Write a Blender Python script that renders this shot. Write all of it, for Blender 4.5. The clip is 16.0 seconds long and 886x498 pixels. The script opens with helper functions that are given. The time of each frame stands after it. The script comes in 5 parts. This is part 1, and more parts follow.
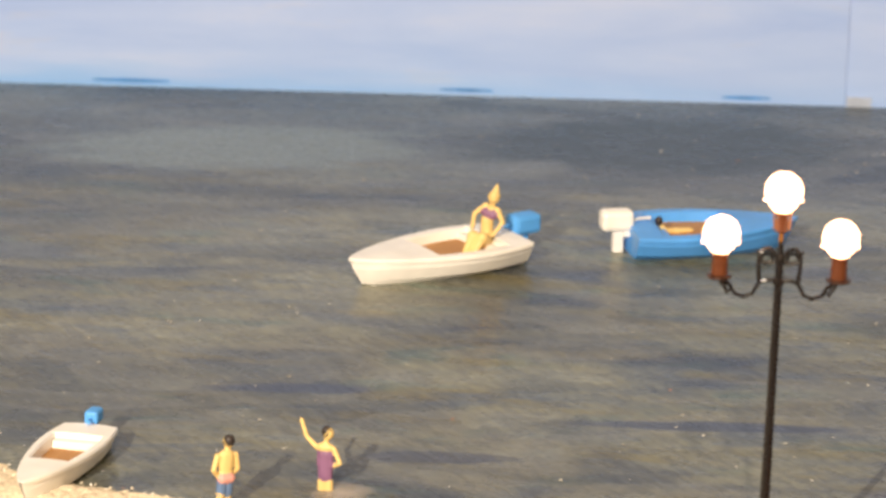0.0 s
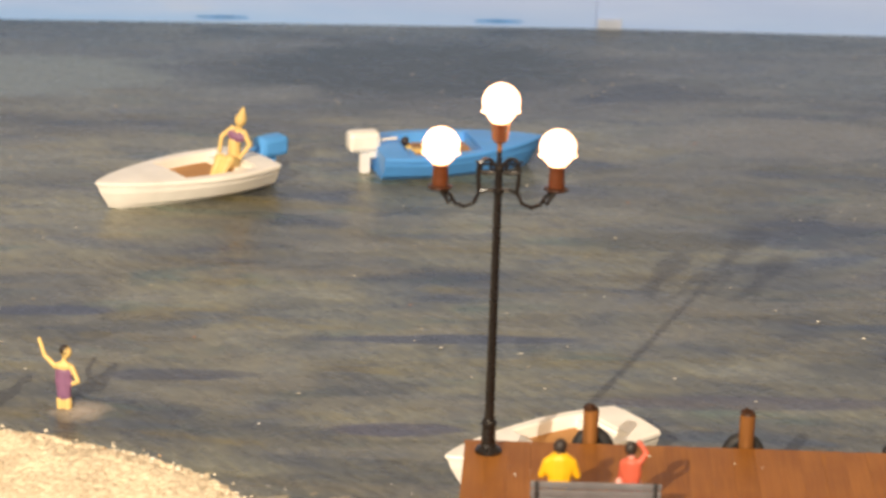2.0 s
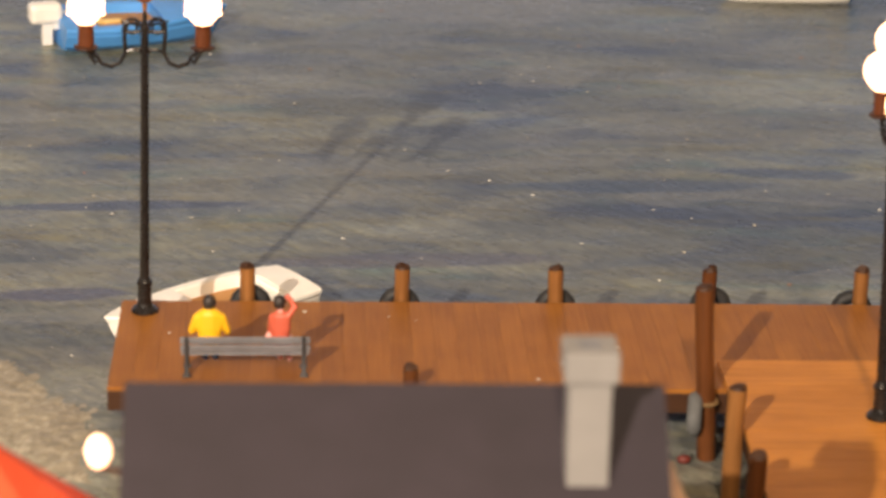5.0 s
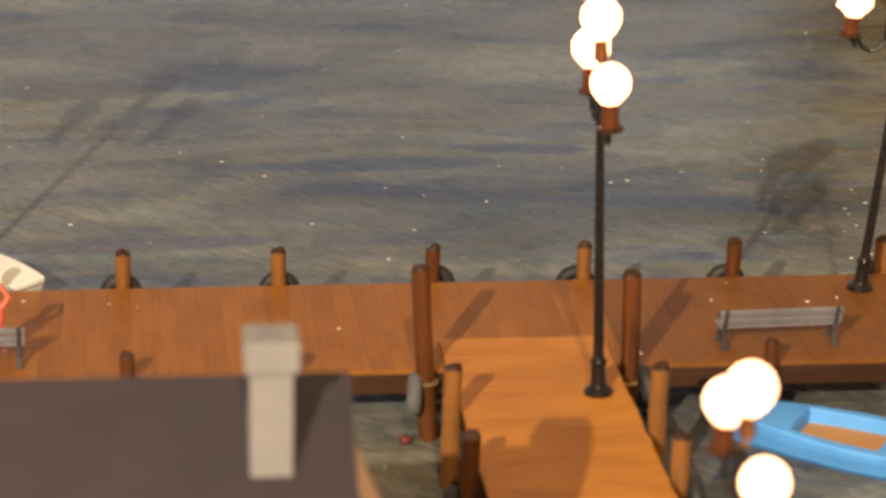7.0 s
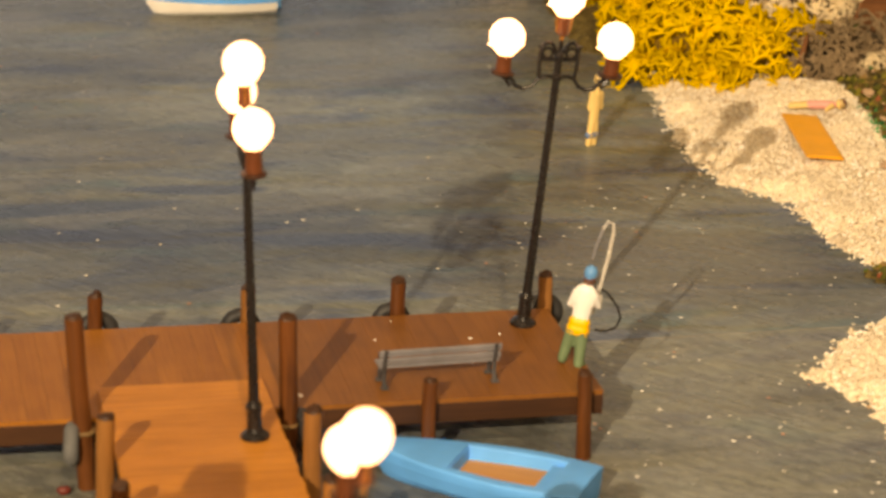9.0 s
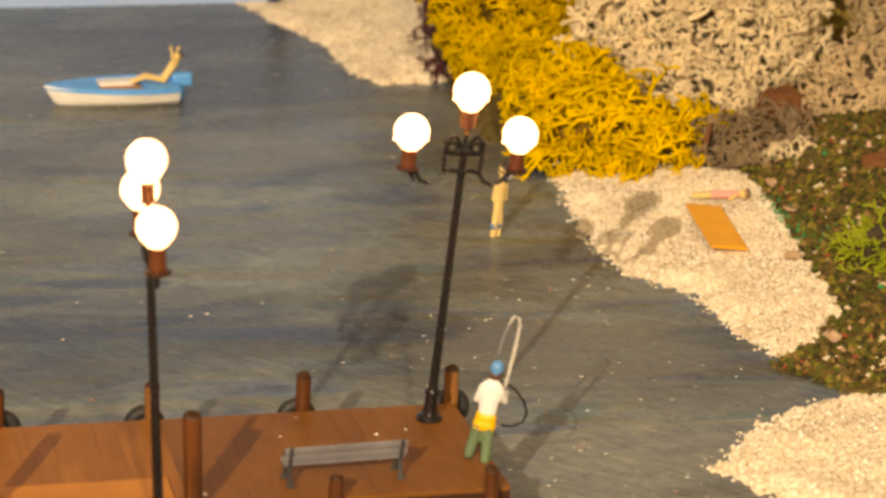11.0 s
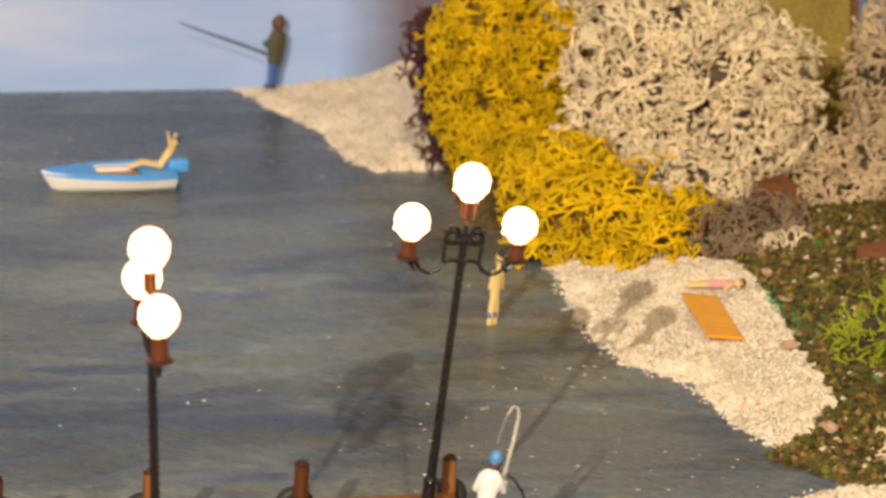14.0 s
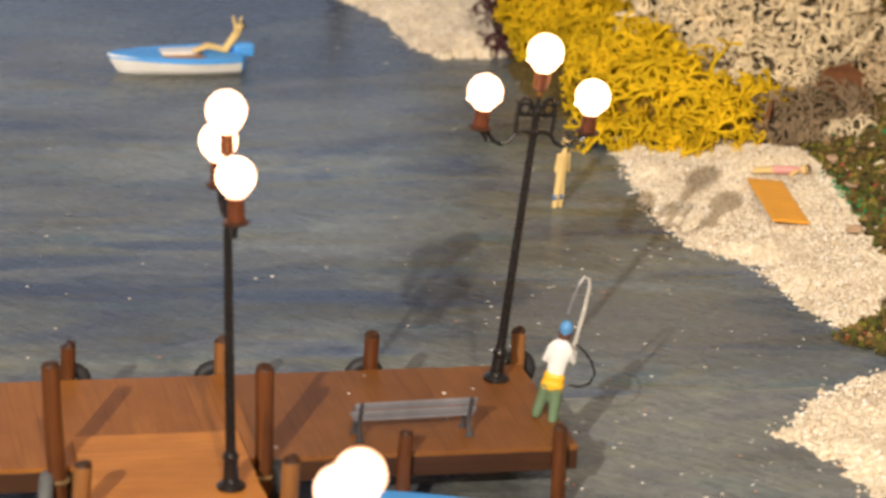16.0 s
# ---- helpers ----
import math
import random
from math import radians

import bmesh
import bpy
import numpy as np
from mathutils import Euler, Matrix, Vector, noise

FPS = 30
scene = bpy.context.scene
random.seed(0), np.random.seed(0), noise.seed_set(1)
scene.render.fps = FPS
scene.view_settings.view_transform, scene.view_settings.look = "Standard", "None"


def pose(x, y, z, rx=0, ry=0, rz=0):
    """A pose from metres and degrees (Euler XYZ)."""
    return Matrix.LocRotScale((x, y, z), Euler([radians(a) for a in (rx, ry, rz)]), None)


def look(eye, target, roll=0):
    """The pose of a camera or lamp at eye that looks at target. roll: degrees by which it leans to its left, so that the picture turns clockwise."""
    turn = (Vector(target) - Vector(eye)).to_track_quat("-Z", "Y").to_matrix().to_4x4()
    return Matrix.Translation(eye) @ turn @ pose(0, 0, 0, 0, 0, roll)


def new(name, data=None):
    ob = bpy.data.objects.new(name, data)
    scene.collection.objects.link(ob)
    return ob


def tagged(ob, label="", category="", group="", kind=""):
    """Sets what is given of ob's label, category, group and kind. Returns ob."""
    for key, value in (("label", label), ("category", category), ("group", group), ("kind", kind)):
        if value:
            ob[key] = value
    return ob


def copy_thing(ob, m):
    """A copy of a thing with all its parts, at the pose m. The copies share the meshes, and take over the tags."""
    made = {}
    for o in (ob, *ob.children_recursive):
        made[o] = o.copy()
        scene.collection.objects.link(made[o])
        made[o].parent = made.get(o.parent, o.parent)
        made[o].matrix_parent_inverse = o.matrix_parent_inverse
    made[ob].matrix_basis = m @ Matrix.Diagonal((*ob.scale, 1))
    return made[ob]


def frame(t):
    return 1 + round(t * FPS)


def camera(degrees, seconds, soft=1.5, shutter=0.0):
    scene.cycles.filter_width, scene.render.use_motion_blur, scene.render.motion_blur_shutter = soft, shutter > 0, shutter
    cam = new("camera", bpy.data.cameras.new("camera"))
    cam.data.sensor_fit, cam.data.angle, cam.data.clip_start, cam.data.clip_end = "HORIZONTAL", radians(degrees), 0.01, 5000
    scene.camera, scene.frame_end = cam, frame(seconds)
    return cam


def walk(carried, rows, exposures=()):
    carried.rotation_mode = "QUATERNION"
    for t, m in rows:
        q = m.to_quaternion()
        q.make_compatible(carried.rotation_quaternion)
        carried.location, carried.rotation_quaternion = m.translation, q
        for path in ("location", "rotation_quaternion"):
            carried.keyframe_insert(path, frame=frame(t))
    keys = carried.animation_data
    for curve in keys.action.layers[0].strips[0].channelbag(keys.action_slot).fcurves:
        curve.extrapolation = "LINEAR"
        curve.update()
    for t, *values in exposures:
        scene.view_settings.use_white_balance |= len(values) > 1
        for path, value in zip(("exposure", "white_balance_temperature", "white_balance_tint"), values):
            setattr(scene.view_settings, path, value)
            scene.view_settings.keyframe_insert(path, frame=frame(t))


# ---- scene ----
EXPOSURES = ((0, 0.04, 6700, 10), (1.5, -0.02, 6850, 10), (2.5, -0.07, 6900, 10), (3.5, -0.07, 6800, 10), (6, -0.12, 6950, 14), (8, -0.13, 8350, 10), (9, -0.12, 9000, 10), (11.5, -0.13, 8200, 10), (12.5, -0.14, 7600, 10), (14.5, -0.15, 6350, 10), (16, -0.11, 6100, 10))
cam = camera(17.823, 16.0, soft=3.0)
PATH = [
    (0, (-0.00145, -0.52829, 0.22650), (-0.06421, 0.04379, 0.05686), 0.879),
    (0.5, (0.00189, -0.53319, 0.22750), (-0.05253, 0.03920, 0.05602), 0.796),
    (1, (0.00588, -0.53691, 0.22795), (-0.03657, 0.03577, 0.05408), 0.577),
    (1.5, (0.01140, -0.53677, 0.22598), (-0.01803, 0.03600, 0.04972), 1.054),
    (2, (0.01427, -0.53713, 0.22452), (-0.00593, 0.03444, 0.04316), 1.126),
    (2.5, (0.01961, -0.54097, 0.22562), (0.00512, 0.03011, 0.04217), 0.938),
    (3, (0.02547, -0.54254, 0.22372), (0.02799, 0.02838, 0.03923), 1.604),
    (3.5, (0.02873, -0.54352, 0.22300), (0.04601, 0.02592, 0.03474), 1.511),
    (3.7, (0.03016, -0.54497, 0.22308), (0.05232, 0.02372, 0.03308), 1.702),
    (5.8, (0.04232, -0.54245, 0.21868), (0.07871, 0.01985, 0.01253), 1.093),
    (6, (0.04372, -0.54233, 0.22003), (0.08625, 0.01952, 0.01385), 1.289),
    (6.5, (0.04845, -0.54124, 0.21833), (0.10698, 0.01864, 0.01073), 1.538),
    (7, (0.05353, -0.54103, 0.22162), (0.12555, 0.01743, 0.01440), 1.489),
    (7.5, (0.05948, -0.54308, 0.22307), (0.15331, 0.01273, 0.01747), 2.065),
    (8, (0.06399, -0.54286, 0.22453), (0.17217, 0.01163, 0.02244), 2.245),
    (8.5, (0.06764, -0.54370, 0.22373), (0.18116, 0.01049, 0.02375), 2.063),
    (9, (0.07307, -0.54304, 0.22521), (0.19588, 0.00894, 0.02462), 1.813),
    (9.2, (0.07427, -0.54520, 0.22128), (0.20506, 0.00668, 0.02552), 1.950),
    (11.3, (0.07269, -0.53927, 0.22882), (0.21695, 0.01390, 0.04664), 2.071),
    (11.5, (0.07215, -0.54007, 0.22963), (0.21605, 0.01360, 0.04870), 1.931),
    (12, (0.07239, -0.53963, 0.22891), (0.21603, 0.01500, 0.05073), 2.163),
    (12.5, (0.07412, -0.53997, 0.22972), (0.22060, 0.01530, 0.05588), 2.179),
    (13, (0.07423, -0.54077, 0.22968), (0.22265, 0.01508, 0.05939), 1.973),
    (13.5, (0.07248, -0.54067, 0.22916), (0.22117, 0.01595, 0.06164), 2.292),
    (14, (0.07042, -0.54026, 0.22871), (0.21729, 0.01711, 0.06208), 2.565),
    (14.5, (0.06886, -0.54132, 0.22971), (0.21311, 0.01674, 0.06309), 2.702),
    (15, (0.06734, -0.54315, 0.22604), (0.20956, 0.01462, 0.05673), 2.746),
    (15.5, (0.06643, -0.54174, 0.22312), (0.20642, 0.01393, 0.04526), 2.831),
    (16, (0.06495, -0.54338, 0.22035), (0.20159, 0.01104, 0.03611), 2.874),
]
walk(cam, [(t, look(eye, target, roll)) for t, eye, target, roll in PATH], EXPOSURES)


# a shallow field: the middle distance is sharp, the near house soft
cam.data.dof.use_dof = True
cam.data.dof.focus_distance = 0.66
cam.data.dof.aperture_fstop = 36

# ---- room light ----
world = bpy.data.worlds.new("world")
scene.world = world
world.use_nodes = True
world.node_tree.nodes["Background"].inputs[0].default_value = (1.0, 0.84, 0.70, 1)
world.node_tree.nodes["Background"].inputs[1].default_value = 0.05


def lamp_light(name, eye, target, watts, size, colour):
    data = bpy.data.lights.new(name, "AREA")
    data.shape, data.size, data.energy, data.color = "DISK", size, watts, colour
    ob = new(name, data)
    ob.matrix_world = look(eye, target)
    return ob


# two spotlights of the layout's lighting bar, behind and above the viewer, and an added, unseen soft fill overhead
lamp_light("spot_light", (-0.33, -1.02, 0.54), (0.15, 0.25, 0.0), 20.6, 0.011, (1.0, 0.86, 0.70))
lamp_light("spot_light", (0.06, -1.25, 1.02), (0.2, 0.25, 0.0), 12.6, 0.026, (1.0, 0.77, 0.53))
lamp_light("ceiling_light", (0.0, 0.0, 1.33), (0.0, 0.1, 0.0), 2.1, 0.8, (1.0, 0.75, 0.54))

# ---- materials ----
MM = 0.001


def material(name, rough=0.5, metal=0.0, specular=0.5):
    m = bpy.data.materials.new(name)
    m.use_nodes = True
    b = m.node_tree.nodes["Principled BSDF"]
    b.inputs["Roughness"].default_value = rough
    b.inputs["Metallic"].default_value = metal
    b.inputs["Specular IOR Level"].default_value = specular
    return m, m.node_tree, b


def rgba(c):
    return (*c, 1.0)


def place(nt, scale, offset_random=False, turn=0.0):
    """Object coordinates in millimetres, stretched by scale."""
    tc = nt.nodes.new("ShaderNodeTexCoord")
    mp = nt.nodes.new("ShaderNodeMapping")
    mp.inputs["Scale"].default_value = [1000.0 * s for s in scale]
    if turn:
        # turned first and stretched after
        mp.vector_type = "TEXTURE"
        mp.inputs["Scale"].default_value = [0.001 / s for s in scale]
        mp.inputs["Rotation"].default_value = (0, 0, turn)
    nt.links.new(tc.outputs["Object"], mp.inputs["Vector"])
    if not offset_random:
        return mp.outputs[0]
    info = nt.nodes.new("ShaderNodeObjectInfo")
    mul = nt.nodes.new("ShaderNodeMath")
    mul.operation = "MULTIPLY"
    mul.inputs[1].default_value = 97.0
    add = nt.nodes.new("ShaderNodeVectorMath")
    nt.links.new(info.outputs["Random"], mul.inputs[0])
    nt.links.new(mp.outputs[0], add.inputs[0])
    nt.links.new(mul.outputs[0], add.inputs[1])
    return add.outputs[0]


def noise_tex(nt, vec, scale=1.0, detail=4.0, rough=0.55, distort=0.0):
    n = nt.nodes.new("ShaderNodeTexNoise")
    n.inputs["Scale"].default_value = scale
    n.inputs["Detail"].default_value = detail
    n.inputs["Roughness"].default_value = rough
    n.inputs["Distortion"].default_value = distort
    nt.links.new(vec, n.inputs["Vector"])
    return n.outputs["Fac"]


def ramp(nt, fac, stops):
    r = nt.nodes.new("ShaderNodeValToRGB")
    e = r.color_ramp.elements
    while len(e) < len(stops):
        e.new(0.5)
    for el, (p, c) in zip(e, stops):
        el.position, el.color = p, rgba(c)
    nt.links.new(fac, r.inputs[0])
    return r.outputs[0]


def mix(nt, fac, a, b, mode="MIX"):
    m = nt.nodes.new("ShaderNodeMix")
    m.data_type, m.blend_type = "RGBA", mode
    for socket, v in ((m.inputs[0], fac), (m.inputs[6], a), (m.inputs[7], b)):
        if isinstance(v, tuple):
            socket.default_value = rgba(v)
        elif isinstance(v, float):
            socket.default_value = v
        else:
            nt.links.new(v, socket)
    return m.outputs[2]


def math_node(nt, op, a, b=0.0, c=0.0):
    m = nt.nodes.new("ShaderNodeMath")
    m.operation = op
    for socket, v in zip(m.inputs, (a, b, c)):
        if isinstance(v, (int, float)):
            socket.default_value = v
        else:
            nt.links.new(v, socket)
    return m.outputs[0]


def relief(nt, b, height, strength, dist_mm):
    n = nt.nodes.new("ShaderNodeBump")
    n.inputs["Strength"].default_value = strength
    n.inputs["Distance"].default_value = dist_mm * MM
    nt.links.new(height, n.inputs["Height"])
    nt.links.new(n.outputs[0], b.inputs["Normal"])


def plain(name, colour, rough=0.5, metal=0.0, vary=0.12, grain=0.6, bump=0.15, bump_mm=0.08, specular=0.5):
    """A painted or moulded surface: one colour with stains and a fine grain."""
    m, nt, b = material(name, rough, metal, specular)
    big = noise_tex(nt, place(nt, (0.12, 0.12, 0.12)), 1.0, 3.0)
    small = noise_tex(nt, place(nt, (grain, grain, grain)), 1.0, 5.0)
    dark = tuple(v * (1 - vary * 2) for v in colour)
    light = tuple(min(1.0, v * (1 + vary)) for v in colour)
    col = ramp(nt, big, [(0.3, dark), (0.7, light)])
    col = mix(nt, vary, col, ramp(nt, small, [(0.35, dark), (0.65, light)]))
    nt.links.new(col, b.inputs["Base Color"])
    rr = math_node(nt, "MULTIPLY_ADD", small, 0.3, rough - 0.15)
    nt.links.new(rr, b.inputs["Roughness"])
    relief(nt, b, small, bump, bump_mm)
    return m


def wood(name, dark, light, along, rough=0.5, shift=True, width=1.2):
    """Stained wood with the grain along the axis 'x', 'y' or 'z'."""
    m, nt, b = material(name, rough, 0.0, 0.3)
    s = {"x": (0.05, width, width), "y": (width, 0.05, width), "z": (width, width, 0.06)}[along]
    grain = noise_tex(nt, place(nt, s, shift), 1.0, 6.0, 0.65, 0.4)
    blotch = noise_tex(nt, place(nt, (0.06, 0.06, 0.06), shift), 1.0, 3.0)
    col = ramp(nt, grain, [(0.3, dark), (0.72, light)])
    col = mix(nt, 0.30, col, ramp(nt, blotch, [(0.35, tuple(v * 0.80 for v in dark)), (0.65, tuple(min(1, v * 1.1) for v in light))]))
    if shift:
        info = nt.nodes.new("ShaderNodeObjectInfo")
        tone = ramp(nt, info.outputs["Random"], [(0.0, (0.97, 0.965, 0.96)), (1.0, (1.02, 1.02, 1.02))])
        col = mix(nt, 1.0, col, tone, "MULTIPLY")
    nt.links.new(col, b.inputs["Base Color"])
    relief(nt, b, grain, 0.25, 0.12)
    return m


# broad and narrow strokes of the water painting: x, y, half length, half width (mm), slope, colour, strength
STROKES = (
    (-165, 340, 72, 34, 0.15, (0.175, 0.205, 0.205), 0.85),
    (-30, 365, 74, 46, 0.15, (0.028, 0.038, 0.040), 0.88),
    (-67, 330, 14, 11, 0.15, (0.150, 0.160, 0.165), 0.6),
    (-109, 111, 26, 4.5, 0.10, (0.040, 0.050, 0.095), 0.75),
    (-8, 99, 40, 4.5, 0.08, (0.040, 0.052, 0.100), 0.75),
    (-68, 69, 22, 4.5, 0.12, (0.040, 0.046, 0.080), 0.65),
    (90, 290, 54, 28, 0.07, (0.190, 0.190, 0.185), 0.55),
    (47, 182, 32, 11, 0.06, (0.066, 0.062, 0.042), 0.65),
    (118, 117, 44, 6.5, 0.05, (0.036, 0.054, 0.095), 0.75),
    (63, 62, 40, 6.0, 0.05, (0.066, 0.062, 0.100), 0.6),
    (-16, 39, 17, 5.0, 0.04, (0.055, 0.055, 0.105), 0.7),
    (200, 244, 58, 27, -0.08, (0.150, 0.158, 0.165), 0.5),
    (158, 128, 24, 5.0, -0.10, (0.040, 0.058, 0.110), 0.75),
    (186, 87, 32, 6.0, -0.12, (0.042, 0.062, 0.115), 0.7),
    (262, 62, 44, 30, -0.12, (0.180, 0.180, 0.170), 0.55),
)


def water_material():
    m, nt, b = material("painted_water", 0.36, 0.0, 0.24)
    streak = noise_tex(nt, place(nt, (0.017, 0.040, 0.05), False, 0.05), 1.0, 5.0, 0.52, 0.8)
    col = ramp(nt, streak, [(0.34, (0.060, 0.070, 0.098)), (0.44, (0.108, 0.116, 0.120)), (0.55, (0.134, 0.134, 0.115)), (0.68, (0.163, 0.172, 0.170))])
    blue = noise_tex(nt, place(nt, (0.023, 0.085, 0.05), False, 0.06), 1.0, 4.0, 0.6, 0.8)
    col = mix(nt, ramp(nt, blue, [(0.55, (0, 0, 0)), (0.66, (0.65, 0.65, 0.65))]), col, (0.050, 0.068, 0.118))
    olive = noise_tex(nt, place(nt, (0.014, 0.07, 0.05), False, -0.05), 1.3, 4.0, 0.6, 0.3)
    col = mix(nt, ramp(nt, olive, [(0.52, (0, 0, 0)), (0.64, (0.75, 0.75, 0.75))]), col, (0.122, 0.108, 0.058))
    teal = noise_tex(nt, place(nt, (0.02, 0.06, 0.05), False, 0.09), 1.1, 4.0, 0.6, 0.5)
    col = mix(nt, ramp(nt, teal, [(0.57, (0, 0, 0)), (0.67, (0.6, 0.6, 0.6))]), col, (0.062, 0.104, 0.112))
    # olive brown towards the west, blue towards the east
    tc = nt.nodes.new("ShaderNodeTexCoord")
    sep = nt.nodes.new("ShaderNodeSeparateXYZ")
    nt.links.new(tc.outputs["Object"], sep.inputs[0])
    drift = math_node(nt, "MULTIPLY_ADD", noise_tex(nt, place(nt, (0.009, 0.03, 0.03)), 1.0, 4.0), 0.35, sep.outputs["X"])
    col = mix(nt, 0.62, col, mix(nt, 1.0, col, ramp(nt, math_node(nt, "ADD", drift, 0.2), [(0.12, (1.22, 1.06, 0.72)), (0.42, (1.08, 1.02, 0.88)), (0.66, (0.83, 0.98, 1.26))]), "MULTIPLY"))
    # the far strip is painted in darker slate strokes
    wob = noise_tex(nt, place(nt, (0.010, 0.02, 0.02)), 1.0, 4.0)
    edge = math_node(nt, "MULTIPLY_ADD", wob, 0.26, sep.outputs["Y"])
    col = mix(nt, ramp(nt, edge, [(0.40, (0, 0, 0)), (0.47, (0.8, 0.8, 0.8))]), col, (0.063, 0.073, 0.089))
    # the strip along the quay is a second sheet, paler and duller
    near = math_node(nt, "LESS_THAN", math_node(nt, "MULTIPLY_ADD", sep.outputs["X"], -0.0218, sep.outputs["Y"]), 0.0081)
    col = mix(nt, math_node(nt, "MULTIPLY", near, 0.45), col, (0.167, 0.152, 0.122))
    lens = noise_tex(nt, place(nt, (0.0065, 0.016, 0.02)), 1.0, 3.0, 0.5, 0.6)
    col = mix(nt, 1.0, col, ramp(nt, lens, [(0.38, (0.66, 0.69, 0.76)), (0.49, (0.95, 0.96, 0.97)), (0.52, (1.12, 1.16, 1.17)), (0.64, (1.34, 1.40, 1.42))]), "MULTIPLY")
    brush = noise_tex(nt, place(nt, (0.085, 0.11, 0.3)), 1.0, 5.0, 0.7, 0.4)
    col = mix(nt, 1.0, col, ramp(nt, brush, [(0.28, (0.84, 0.84, 0.86)), (0.72, (1.16, 1.16, 1.14))]), "MULTIPLY")
    rip = noise_tex(nt, place(nt, (0.12, 0.46, 0.4), False, -0.85), 1.0, 2.0, 0.5, 0.5)
    col = mix(nt, 1.0, col, ramp(nt, rip, [(0.40, (0.85, 0.85, 0.87)), (0.60, (1.15, 1.15, 1.13))]), "MULTIPLY")
    # thin milky glaze laid on with a broad brush, sharp on one side of each sweep
    sweep = noise_tex(nt, place(nt, (0.0055, 0.017, 0.02), False, 0.12), 1.3, 4.0, 0.45, 1.1)
    glaze = ramp(nt, sweep, [(0.50, (0, 0, 0)), (0.525, (0.34, 0.34, 0.34)), (0.62, (0.06, 0.06, 0.06)), (0.70, (0.30, 0.30, 0.30))])
    col = mix(nt, glaze, col, (0.215, 0.215, 0.205))
    slate = noise_tex(nt, place(nt, (0.014, 0.034, 0.03), False, -0.1), 1.0, 6.0, 0.66, 0.9)
    col = mix(nt, ramp(nt, slate, [(0.56, (0, 0, 0)), (0.63, (0.5, 0.5, 0.5))]), col, (0.058, 0.064, 0.068))
    tatter = noise_tex(nt, place(nt, (0.05, 0.13, 0.05)), 1.0, 5.0, 0.62, 0.5)
    x_mm, y_mm = math_node(nt, "MULTIPLY", sep.outputs["X"], 1000.0), math_node(nt, "MULTIPLY", sep.outputs["Y"], 1000.0)
    for cx, cy, half_long, half_wide, lean, paint, strong in STROKES:
        u = math_node(nt, "MULTIPLY_ADD", x_mm, 1.0 / half_long, -cx / half_long)
        v = math_node(nt, "ADD", math_node(nt, "MULTIPLY_ADD", y_mm, 1.0 / half_wide, -cy / half_wide), math_node(nt, "MULTIPLY", u, -lean * half_long / half_wide))
        away = math_node(nt, "ADD", math_node(nt, "MULTIPLY", u, u), math_node(nt, "MULTIPLY", v, v))
        away = math_node(nt, "MULTIPLY_ADD", tatter, 1.5, math_node(nt, "ADD", away, -0.75))
        mask = ramp(nt, away, [(0.40, (strong, strong, strong)), (0.86, (0, 0, 0))])
        col = mix(nt, mask, col, paint)
    speck = noise_tex(nt, place(nt, (0.38, 0.62, 0.5), False, -0.85), 1.0, 4.0, 0.7)
    col = mix(nt, 1.0, col, ramp(nt, speck, [(0.30, (0.76, 0.76, 0.77)), (0.55, (1.0, 1.0, 1.0)), (0.72, (1.32, 1.31, 1.28))]), "MULTIPLY")
    col = mix(nt, 1.0, col, (1.14, 1.17, 1.15), "MULTIPLY")
    nt.links.new(col, b.inputs["Base Color"])
    nt.links.new(math_node(nt, "MULTIPLY_ADD", brush, 0.22, 0.17), b.inputs["Roughness"])
    relief(nt, b, math_node(nt, "MULTIPLY_ADD", brush, 0.5, rip), 0.8, 0.34)
    return m


